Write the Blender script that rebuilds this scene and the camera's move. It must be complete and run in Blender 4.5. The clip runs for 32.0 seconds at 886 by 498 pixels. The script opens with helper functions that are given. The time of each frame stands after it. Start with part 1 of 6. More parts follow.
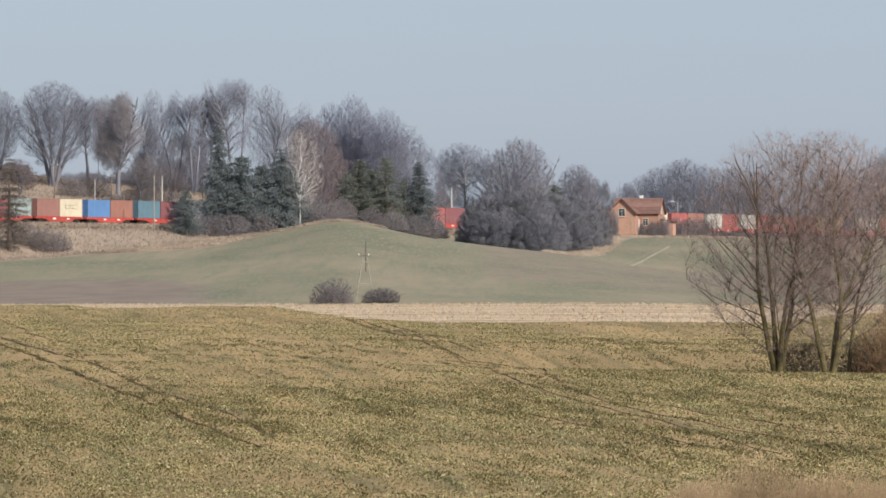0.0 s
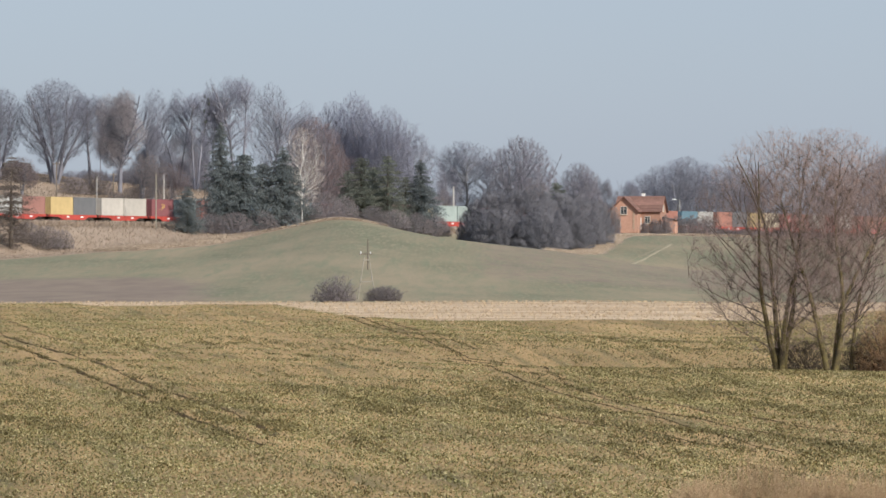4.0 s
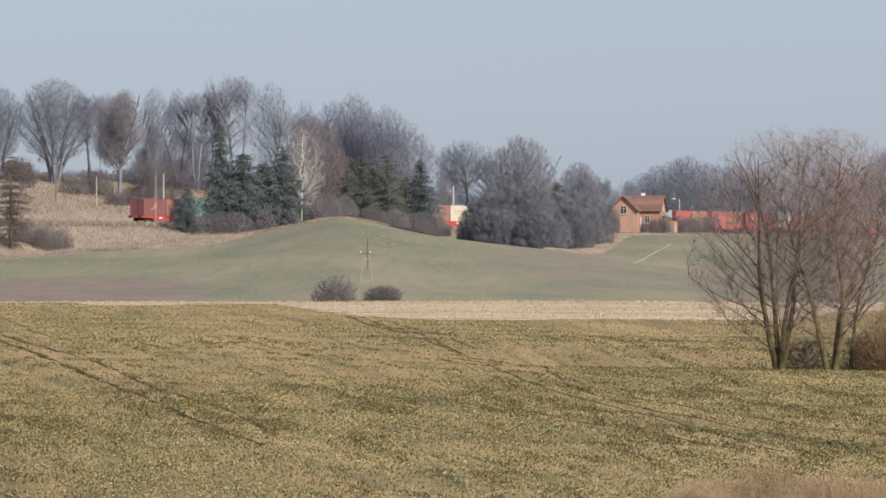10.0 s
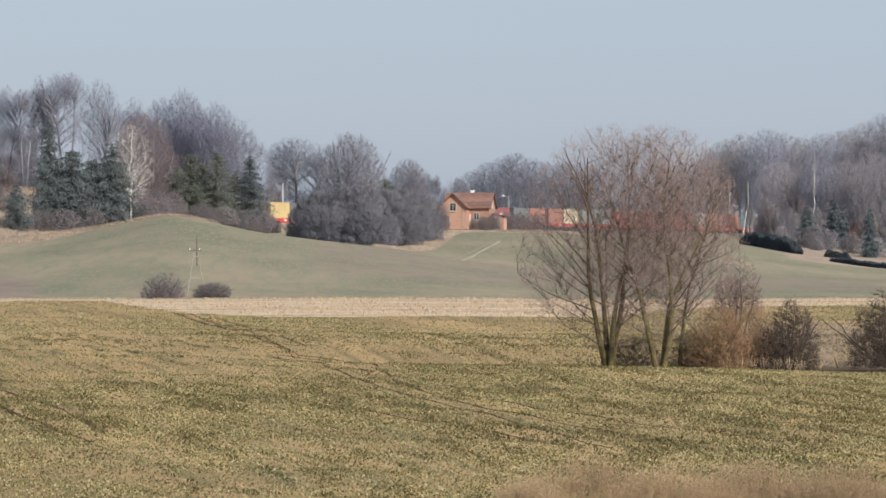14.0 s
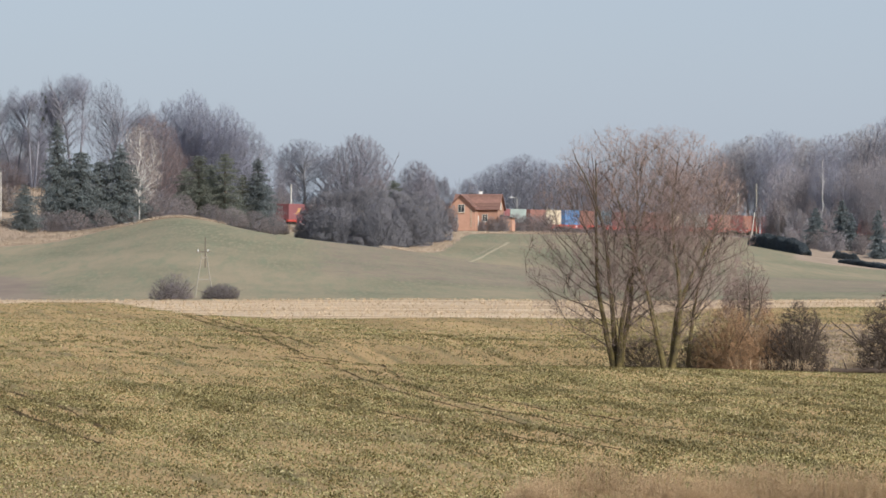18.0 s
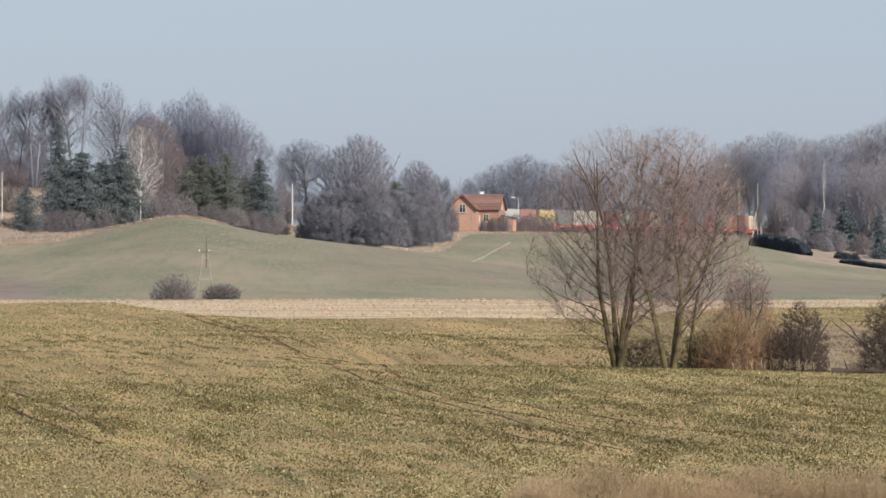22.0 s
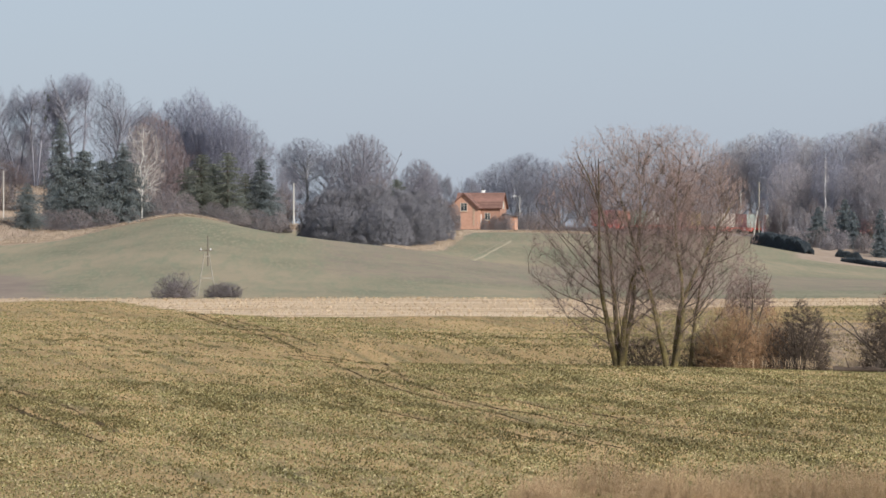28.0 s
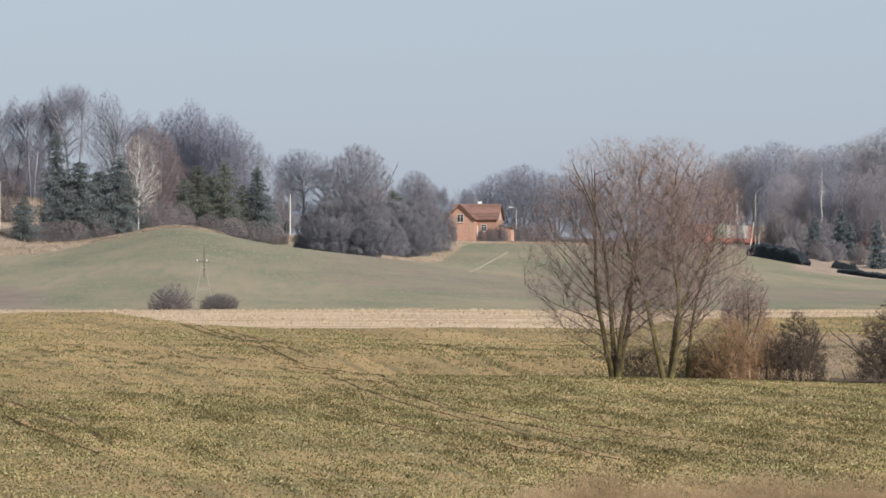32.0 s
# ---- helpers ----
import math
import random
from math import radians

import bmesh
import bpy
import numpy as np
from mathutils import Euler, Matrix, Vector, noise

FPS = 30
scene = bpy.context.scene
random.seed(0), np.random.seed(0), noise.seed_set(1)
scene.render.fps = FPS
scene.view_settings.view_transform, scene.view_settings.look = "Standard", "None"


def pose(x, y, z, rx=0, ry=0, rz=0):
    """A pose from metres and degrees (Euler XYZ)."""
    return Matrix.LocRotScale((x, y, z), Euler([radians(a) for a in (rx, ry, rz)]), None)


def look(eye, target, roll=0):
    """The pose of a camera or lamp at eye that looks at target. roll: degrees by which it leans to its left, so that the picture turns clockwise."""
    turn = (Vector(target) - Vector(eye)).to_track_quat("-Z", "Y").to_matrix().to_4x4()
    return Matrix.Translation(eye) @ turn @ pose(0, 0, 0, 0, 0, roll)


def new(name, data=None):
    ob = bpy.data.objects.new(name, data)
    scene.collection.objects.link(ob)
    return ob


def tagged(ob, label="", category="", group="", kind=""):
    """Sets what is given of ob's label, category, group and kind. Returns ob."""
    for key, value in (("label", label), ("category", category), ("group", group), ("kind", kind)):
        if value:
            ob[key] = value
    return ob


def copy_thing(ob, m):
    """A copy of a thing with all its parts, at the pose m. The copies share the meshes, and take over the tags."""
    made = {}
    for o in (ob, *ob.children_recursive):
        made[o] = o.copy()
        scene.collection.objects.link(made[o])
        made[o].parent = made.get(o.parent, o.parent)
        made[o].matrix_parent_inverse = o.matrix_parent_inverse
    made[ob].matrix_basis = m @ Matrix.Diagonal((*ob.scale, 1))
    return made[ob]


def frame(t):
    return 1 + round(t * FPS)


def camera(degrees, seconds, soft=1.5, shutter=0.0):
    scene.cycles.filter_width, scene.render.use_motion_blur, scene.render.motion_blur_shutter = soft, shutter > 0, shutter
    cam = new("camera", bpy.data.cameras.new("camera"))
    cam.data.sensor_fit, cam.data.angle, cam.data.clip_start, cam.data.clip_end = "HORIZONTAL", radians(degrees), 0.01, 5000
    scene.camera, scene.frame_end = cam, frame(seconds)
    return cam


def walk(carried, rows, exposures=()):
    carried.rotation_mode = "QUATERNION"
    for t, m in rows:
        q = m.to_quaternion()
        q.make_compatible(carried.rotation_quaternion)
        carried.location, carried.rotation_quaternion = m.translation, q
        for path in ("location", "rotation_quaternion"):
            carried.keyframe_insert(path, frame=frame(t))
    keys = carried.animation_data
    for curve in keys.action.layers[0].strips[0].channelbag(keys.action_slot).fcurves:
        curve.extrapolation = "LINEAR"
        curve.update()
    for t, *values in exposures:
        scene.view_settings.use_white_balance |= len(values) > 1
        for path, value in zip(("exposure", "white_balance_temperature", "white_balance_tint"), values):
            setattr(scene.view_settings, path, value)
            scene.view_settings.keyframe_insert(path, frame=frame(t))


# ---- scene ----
# ---- camera ---------------------------------------------------------------
# A long lens on a tripod-like stand, 1.7 m above the brow of a field; it only turns.
cam = camera(9.0, 32.0, soft=1.6)
EYE_Z = 12.0
# seconds, turn to the left and tilt upward in degrees
PAN = [
    (0, -0.021, 0.363),
    (0.5, -0.023, 0.369),
    (1, -0.002, 0.362),
    (1.5, -0.021, 0.351),
    (2, -0.006, 0.359),
    (2.5, 0.002, 0.359),
    (3, 0.008, 0.349),
    (3.5, 0.001, 0.346),
    (5.5, -0.003, 0.333),
    (6, 0.005, 0.339),
    (6.5, 0.005, 0.338),
    (7, 0.010, 0.339),
    (7.5, 0.016, 0.345),
    (8, 0.000, 0.348),
    (8.5, 0.009, 0.334),
    (9, 0.000, 0.339),
    (9.5, -0.005, 0.333),
    (10, -0.004, 0.338),
    (10.5, -0.051, 0.311),
    (10.6, -0.104, 0.305),
    (10.7, -0.288, 0.293),
    (10.8, -0.489, 0.282),
    (10.9, -0.748, 0.273),
    (11, -0.942, 0.271),
    (11.1, -1.064, 0.270),
    (11.3, -1.121, 0.276),
    (11.5, -1.164, 0.286),
    (11.7, -1.323, 0.290),
    (12, -1.529, 0.295),
    (12.5, -1.666, 0.297),
    (13, -1.715, 0.301),
    (13.5, -1.734, 0.308),
    (14, -1.740, 0.308),
    (14.5, -1.733, 0.312),
    (16.5, -1.682, 0.312),
    (17, -1.661, 0.303),
    (17.5, -1.659, 0.305),
    (18, -1.655, 0.322),
    (18.5, -1.652, 0.310),
    (19, -1.638, 0.311),
    (19.5, -1.643, 0.312),
    (20, -1.632, 0.307),
    (20.5, -1.647, 0.310),
    (21, -1.644, 0.304),
    (21.5, -1.631, 0.301),
    (22, -1.643, 0.323),
    (22.5, -1.641, 0.320),
    (23, -1.635, 0.301),
    (23.5, -1.626, 0.311),
    (24, -1.637, 0.309),
    (24.5, -1.639, 0.311),
    (25, -1.635, 0.300),
    (25.5, -1.644, 0.309),
    (27.5, -1.641, 0.319),
    (28, -1.628, 0.308),
    (28.5, -1.635, 0.296),
    (29, -1.631, 0.315),
    (29.5, -1.615, 0.272),
    (30, -1.627, 0.326),
    (30.5, -1.617, 0.334),
    (31, -1.625, 0.328),
    (31.5, -1.654, 0.386),
    (32, -1.665, 0.423),
]
walk(cam, [(t, pose(0, 0, EYE_Z, 90 + up, 0, left)) for t, left, up in PAN], [(0, 0.8), (10.4, 0.8), (12.2, 0.86), (32, 0.86)])

# ---- light ----------------------------------------------------------------
SUN_AZ, SUN_EL = radians(141), radians(33)
world = bpy.data.worlds.new("hazy_spring_sky")
scene.world = world
world.use_nodes = True
wn, wl = world.node_tree.nodes, world.node_tree.links
wn.clear()
sky = wn.new("ShaderNodeTexSky")
sky.sky_type, sky.sun_disc = "NISHITA", False
sky.sun_elevation, sky.sun_rotation = SUN_EL, SUN_AZ
sky.air_density, sky.dust_density, sky.ozone_density = 1.0, 1.2, 3.0
veil = wn.new("ShaderNodeMix")  # spring haze whitens the clear sky
veil.data_type = "RGBA"
veil.inputs[0].default_value = 0.8
veil.inputs[7].default_value = (1.76, 2.04, 2.66, 1)
bg = wn.new("ShaderNodeBackground")
bg.inputs[1].default_value = 0.115
wout = wn.new("ShaderNodeOutputWorld")
wl.new(sky.outputs[0], veil.inputs[6])
wl.new(veil.outputs[2], bg.inputs[0])
wl.new(bg.outputs[0], wout.inputs[0])
sun_data = bpy.data.lights.new("sun", "SUN")
sun_data.energy, sun_data.angle, sun_data.color = 2.7, radians(1.2), (1.0, 0.94, 0.865)
sun = new("sun", sun_data)
sun.matrix_world = look((0, 0, 200), (-math.sin(SUN_AZ) * math.cos(SUN_EL) * 100, -math.cos(SUN_AZ) * math.cos(SUN_EL) * 100, 200 - math.sin(SUN_EL) * 100))
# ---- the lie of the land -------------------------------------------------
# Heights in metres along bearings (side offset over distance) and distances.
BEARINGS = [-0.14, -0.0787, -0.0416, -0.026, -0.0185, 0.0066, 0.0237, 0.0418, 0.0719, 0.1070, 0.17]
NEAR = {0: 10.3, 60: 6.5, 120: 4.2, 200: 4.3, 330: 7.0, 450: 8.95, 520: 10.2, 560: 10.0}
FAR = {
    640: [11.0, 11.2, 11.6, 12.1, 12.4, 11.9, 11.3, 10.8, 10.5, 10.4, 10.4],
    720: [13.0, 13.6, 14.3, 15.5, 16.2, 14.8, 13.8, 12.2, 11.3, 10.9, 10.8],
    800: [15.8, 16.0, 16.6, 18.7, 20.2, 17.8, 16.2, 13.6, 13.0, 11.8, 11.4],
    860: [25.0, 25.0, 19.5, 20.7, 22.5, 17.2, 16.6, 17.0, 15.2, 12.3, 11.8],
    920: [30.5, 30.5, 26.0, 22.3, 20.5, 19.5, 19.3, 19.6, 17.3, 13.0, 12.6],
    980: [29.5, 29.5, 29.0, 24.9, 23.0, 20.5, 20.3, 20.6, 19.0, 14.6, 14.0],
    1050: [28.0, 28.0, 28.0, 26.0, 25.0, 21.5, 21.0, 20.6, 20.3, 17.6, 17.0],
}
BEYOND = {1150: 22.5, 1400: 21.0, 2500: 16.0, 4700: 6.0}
RAIL_TOP = 20.85


TRACK_S = np.arange(-800.0, 1600.0, 1.0)
BENT = np.clip(TRACK_S, -60.0, 305.0)  # straight beyond the gentle bend
TRACK_A = np.radians(29.257 + 0.05241 * BENT - 0.00027585 * BENT ** 2)
TRACK_X, TRACK_Y = np.cumsum(np.sin(TRACK_A)), np.cumsum(np.cos(TRACK_A))
TRACK_X, TRACK_Y = TRACK_X - TRACK_X[800] - 51.7, TRACK_Y - TRACK_Y[800] + 837.0


def track_point(s):
    """Middle of the railway s metres on from the western mark: place and heading (radians east of north)."""
    return np.interp(s, TRACK_S, TRACK_X), np.interp(s, TRACK_S, TRACK_Y), np.interp(s, TRACK_S, TRACK_A)


def track_offset(x, y):
    """Signed distance from the railway (positive on the far side)."""
    x, y = np.asarray(x, float), np.asarray(y, float)
    s = (x + 51.7) * math.sin(radians(30.0)) + (y - 837.0) * math.cos(radians(30.0))
    px, py, a = track_point(s)
    s = s + (x - px) * np.sin(a) + (y - py) * np.cos(a)
    px, py, a = track_point(s)
    return (y - py) * np.sin(a) - (x - px) * np.cos(a)


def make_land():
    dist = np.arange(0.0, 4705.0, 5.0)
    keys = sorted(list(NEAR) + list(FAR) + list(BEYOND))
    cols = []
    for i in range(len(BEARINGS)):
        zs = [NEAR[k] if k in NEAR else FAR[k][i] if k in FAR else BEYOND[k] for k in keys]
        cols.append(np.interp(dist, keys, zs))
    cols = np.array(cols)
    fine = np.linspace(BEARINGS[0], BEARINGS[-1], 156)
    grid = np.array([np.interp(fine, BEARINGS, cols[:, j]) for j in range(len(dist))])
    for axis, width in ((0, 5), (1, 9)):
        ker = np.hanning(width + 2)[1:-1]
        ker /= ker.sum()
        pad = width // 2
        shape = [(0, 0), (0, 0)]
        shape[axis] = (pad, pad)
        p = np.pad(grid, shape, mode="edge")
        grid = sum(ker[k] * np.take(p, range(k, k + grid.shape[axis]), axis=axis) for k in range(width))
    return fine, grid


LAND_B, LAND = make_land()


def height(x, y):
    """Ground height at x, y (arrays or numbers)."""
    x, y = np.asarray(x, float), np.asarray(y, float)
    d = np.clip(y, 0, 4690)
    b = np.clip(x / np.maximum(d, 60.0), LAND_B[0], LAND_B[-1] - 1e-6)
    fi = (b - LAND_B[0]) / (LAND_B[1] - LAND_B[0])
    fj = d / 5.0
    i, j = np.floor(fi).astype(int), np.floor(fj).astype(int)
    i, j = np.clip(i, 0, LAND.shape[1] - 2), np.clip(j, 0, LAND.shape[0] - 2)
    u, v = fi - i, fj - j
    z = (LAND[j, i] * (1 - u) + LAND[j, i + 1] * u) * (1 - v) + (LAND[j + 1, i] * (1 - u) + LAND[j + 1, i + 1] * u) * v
    # low swells of the ploughland
    z = z + 0.10 * np.sin(x / 9.0 + y / 23.0) * np.sin(y / 17.0 - x / 31.0) * np.clip((y - 150) / 60, 0, 1)
    z = z + 0.055 * np.sin(y / 2.3 + x / 5.1 + 1.5 * np.sin(x / 13.0)) * np.sin(x / 11.0 - y / 29.0) * np.clip((y - 170) / 30, 0, 1) * np.clip((520 - y) / 60, 0, 1)
    # a shallow fold behind the trees at the field's edge
    z = z - (0.72 + 0.16 * np.sin(x / 6.0)) * np.exp(-(((y - 351) / 9.0) ** 2) / 2) * np.clip((x / np.maximum(d, 60.0) + 0.015) / 0.03, 0, 1)
    z = z - 0.5 * np.clip((x / np.maximum(d, 60.0) - 0.045) / 0.06, 0, 1) * np.exp(-(((y - 335) / 28.0) ** 2) / 2)
    # the railway's formation, cut into or raised above the slope
    o = track_offset(x, y)
    w = np.where(o < 0, 13.0, 9.0)
    k = np.clip((np.abs(o) - 4.2) / w, 0, 1)
    k = k * k * (3 - 2 * k)
    return (RAIL_TOP - 0.62) * (1 - k) + z * k
# ---- materials ------------------------------------------------------------
def mat(name, a, b, scale=1.5, rough=0.85, metal=0.0, bump=0.25, fine=9.0, spread=0.25, coords="Object", spec=0.3):
    """Two tones mixed by coarse and fine noise, with relief and a small difference from object to object."""
    m = bpy.data.materials.new(name)
    m.use_nodes = True
    n, l = m.node_tree.nodes, m.node_tree.links
    shader = n["Principled BSDF"]
    if coords == "World":
        place = n.new("ShaderNodeNewGeometry").outputs["Position"]
    else:
        place = n.new("ShaderNodeTexCoord").outputs["Object"]
    big, small = n.new("ShaderNodeTexNoise"), n.new("ShaderNodeTexNoise")
    for tex, s in ((big, scale), (small, scale * fine)):
        tex.inputs["Scale"].default_value = s
        tex.inputs["Detail"].default_value = 4.0
        l.new(place, tex.inputs["Vector"])
    add = n.new("ShaderNodeMath")
    add.operation = "MULTIPLY_ADD"
    l.new(small.outputs["Fac"], add.inputs[0])
    add.inputs[1].default_value = 0.6
    l.new(big.outputs["Fac"], add.inputs[2])
    ramp = n.new("ShaderNodeMapRange")
    ramp.inputs["From Min"].default_value, ramp.inputs["From Max"].default_value = 0.55, 1.05
    l.new(add.outputs[0], ramp.inputs["Value"])
    mix = n.new("ShaderNodeMix")
    mix.data_type = "RGBA"
    l.new(ramp.outputs["Result"], mix.inputs[0])
    mix.inputs[6].default_value, mix.inputs[7].default_value = (*a, 1), (*b, 1)
    info = n.new("ShaderNodeObjectInfo")
    vary = n.new("ShaderNodeMapRange")
    vary.inputs["To Min"].default_value, vary.inputs["To Max"].default_value = 1 - spread, 1 + spread
    l.new(info.outputs["Random"], vary.inputs["Value"])
    hsv = n.new("ShaderNodeHueSaturation")
    l.new(vary.outputs["Result"], hsv.inputs["Value"])
    l.new(mix.outputs[2], hsv.inputs["Color"])
    l.new(hsv.outputs["Color"], shader.inputs["Base Color"])
    shader.inputs["Roughness"].default_value, shader.inputs["Metallic"].default_value = rough, metal
    shader.inputs["Specular IOR Level"].default_value = spec
    if bump:
        bp = n.new("ShaderNodeBump")
        bp.inputs["Strength"].default_value, bp.inputs["Distance"].default_value = bump, 0.05
        l.new(small.outputs["Fac"], bp.inputs["Height"])
        l.new(bp.outputs["Normal"], shader.inputs["Normal"])
    return m


def twig_mat(name, a, b, spread=0.15, scale=0.4):
    """Thin shoots: two tones, translucent to soften lit against shaded sides like haze."""
    m = mat(name, a, b, scale, 0.85, bump=0, spread=spread)
    n, l = m.node_tree.nodes, m.node_tree.links
    glow = n.new("ShaderNodeBsdfTranslucent")
    l.new(n["Principled BSDF"].inputs["Base Color"].links[0].from_socket, glow.inputs["Color"])
    both = n.new("ShaderNodeMixShader")
    both.inputs[0].default_value = 0.55
    l.new(n["Principled BSDF"].outputs[0], both.inputs[1])
    l.new(glow.outputs[0], both.inputs[2])
    l.new(both.outputs[0], n["Material Output"].inputs["Surface"])
    return m


def island_mat(name, tones, rough=0.8, spec=0.2, lucent=0.0):
    """For clouds of small pieces: each piece takes a tone of its own."""
    m = bpy.data.materials.new(name)
    m.use_nodes = True
    n, l = m.node_tree.nodes, m.node_tree.links
    shader = n["Principled BSDF"]
    geo = n.new("ShaderNodeNewGeometry")
    ramp = n.new("ShaderNodeValToRGB")
    els = ramp.color_ramp.elements
    while len(els) < len(tones):
        els.new(0.5)
    for i, tone in enumerate(tones):
        els[i].position = i / (len(tones) - 1)
        els[i].color = (*tone, 1)
    l.new(geo.outputs["Random Per Island"], ramp.inputs[0])
    patch = n.new("ShaderNodeTexNoise")
    patch.inputs["Scale"].default_value = 0.12
    l.new(geo.outputs["Position"], patch.inputs["Vector"])
    vary = n.new("ShaderNodeMapRange")
    vary.inputs["From Min"].default_value, vary.inputs["From Max"].default_value = 0.3, 0.7
    vary.inputs["To Min"].default_value, vary.inputs["To Max"].default_value = 0.8, 1.2
    l.new(patch.outputs["Fac"], vary.inputs["Value"])
    hsv = n.new("ShaderNodeHueSaturation")
    l.new(vary.outputs["Result"], hsv.inputs["Value"])
    l.new(ramp.outputs["Color"], hsv.inputs["Color"])
    l.new(hsv.outputs["Color"], shader.inputs["Base Color"])
    shader.inputs["Roughness"].default_value = rough
    shader.inputs["Specular IOR Level"].default_value = spec
    if lucent:  # leaves let some light pass
        glow = n.new("ShaderNodeBsdfTranslucent")
        l.new(hsv.outputs["Color"], glow.inputs["Color"])
        both = n.new("ShaderNodeMixShader")
        both.inputs[0].default_value = lucent
        l.new(shader.outputs[0], both.inputs[1])
        l.new(glow.outputs[0], both.inputs[2])
        l.new(both.outputs[0], n["Material Output"].inputs["Surface"])
    return m


def ground_mat():
    """Earth with zones of crop, straw, pasture and dry bank grass, told by attributes of the sheet."""
    m = bpy.data.materials.new("land")
    m.use_nodes = True
    n, l = m.node_tree.nodes, m.node_tree.links
    shader = n["Principled BSDF"]
    pos = n.new("ShaderNodeNewGeometry").outputs["Position"]

    def noise_at(scale, detail=5.0, stretch=(1, 1, 1)):
        mp = n.new("ShaderNodeMapping")
        mp.inputs["Scale"].default_value = stretch
        l.new(pos, mp.inputs["Vector"])
        tex = n.new("ShaderNodeTexNoise")
        tex.inputs["Scale"].default_value, tex.inputs["Detail"].default_value = scale, detail
        l.new(mp.outputs[0], tex.inputs["Vector"])
        return tex.outputs["Fac"]

    def blend(fac, a, b, lo=None, hi=None):
        if lo is not None:
            r = n.new("ShaderNodeMapRange")
            r.inputs["From Min"].default_value, r.inputs["From Max"].default_value = lo, hi
            l.new(fac, r.inputs["Value"])
            fac = r.outputs["Result"]
        mix = n.new("ShaderNodeMix")
        mix.data_type = "RGBA"
        l.new(fac, mix.inputs[0])
        for sock, val in ((mix.inputs[6], a), (mix.inputs[7], b)):
            if isinstance(val, tuple):
                sock.default_value = (*val, 1)
            else:
                l.new(val, sock)
        return mix.outputs[2]

    def zone(name):
        at = n.new("ShaderNodeAttribute")
        at.attribute_name = name
        ragged = n.new("ShaderNodeMath")
        ragged.operation = "MULTIPLY_ADD"
        l.new(edge, ragged.inputs[0])
        ragged.inputs[1].default_value = 0.7
        l.new(at.outputs["Fac"], ragged.inputs[2])
        r = n.new("ShaderNodeMapRange")
        r.inputs["From Min"].default_value, r.inputs["From Max"].default_value = 0.75, 0.95
        l.new(ragged.outputs[0], r.inputs["Value"])
        return r.outputs["Result"]

    def along_rows(scale, ratio, detail=4.0):
        """Noise drawn out along the way in which the crop was drilled."""
        both = n.new("ShaderNodeCombineXYZ")
        for i, way in enumerate(((0.9915 * scale, 0.13 * scale, 0), (0.13 * scale * ratio, -0.9915 * scale * ratio, 0))):
            dot = n.new("ShaderNodeVectorMath")
            dot.operation = "DOT_PRODUCT"
            l.new(pos, dot.inputs[0])
            dot.inputs[1].default_value = way
            l.new(dot.outputs["Value"], both.inputs[i])
        tex = n.new("ShaderNodeTexNoise")
        tex.inputs["Scale"].default_value, tex.inputs["Detail"].default_value = 1.0, detail
        l.new(both.outputs[0], tex.inputs["Vector"])
        return tex.outputs["Fac"]

    edge = noise_at(0.6)
    broad, mid, fine = noise_at(0.06, 4, (1, 0.3, 1)), noise_at(0.25, 5, (1, 0.35, 1)), noise_at(5.0, 4)
    clod = noise_at(7.0, 8)
    soil = blend(along_rows(0.22, 0.10), (0.34, 0.24, 0.118), (0.49, 0.335, 0.165), 0.36, 0.64)
    # Dark streaks along the rows put the shade of small relief into the soil.
    soil = blend(along_rows(0.7, 0.05, 6.0), soil, (0.19, 0.165, 0.085), 0.50, 0.72)
    soil = blend(along_rows(0.09, 0.18), soil, (0.52, 0.36, 0.18), 0.50, 0.72)
    soil = blend(clod, soil, (0.13, 0.10, 0.045), 0.52, 0.72)
    green = blend(broad, (0.175, 0.178, 0.115), (0.31, 0.258, 0.172), 0.36, 0.64)
    streak = noise_at(0.6, 6, (1, 0.06, 1))
    green = blend(streak, green, (0.20, 0.212, 0.136), 0.45, 0.75)
    green = blend(noise_at(2.2, 5, (1, 0.06, 1)), green, (0.295, 0.252, 0.168), 0.48, 0.75)
    green = blend(fine, green, (0.155, 0.15, 0.095), 0.5, 0.95)
    straw = blend(noise_at(0.35, 4, (0.08, 1, 1)), (0.52, 0.385, 0.25), (0.66, 0.52, 0.36), 0.35, 0.65)
    straw = blend(noise_at(0.22, 3, (0.03, 1, 1)), straw, (0.43, 0.325, 0.205), 0.5, 0.68)
    straw = blend(fine, straw, (0.36, 0.27, 0.16), 0.55, 0.9)
    dry = blend(mid, (0.30, 0.232, 0.175), (0.40, 0.318, 0.245), 0.3, 0.7)
    dry = blend(fine, dry, (0.22, 0.16, 0.09), 0.45, 0.85)
    bare = blend(mid, (0.215, 0.17, 0.135), (0.26, 0.21, 0.16), 0.35, 0.65)
    col = blend(zone("pasture"), soil, green)
    col = blend(zone("bare"), col, bare)
    col = blend(zone("straw"), col, straw)
    col = blend(zone("dry"), col, dry)
    l.new(col, shader.inputs["Base Color"])
    shader.inputs["Roughness"].default_value = 0.95
    shader.inputs["Specular IOR Level"].default_value = 0.1
    bp = n.new("ShaderNodeBump")
    bp.inputs["Distance"].default_value = 0.2
    flat = n.new("ShaderNodeMapRange")
    flat.inputs["To Min"].default_value, flat.inputs["To Max"].default_value = 1.0, 0.25
    l.new(zone("pasture"), flat.inputs["Value"])
    l.new(flat.outputs["Result"], bp.inputs["Strength"])
    l.new(clod, bp.inputs["Height"])
    l.new(bp.outputs["Normal"], shader.inputs["Normal"])
    return m


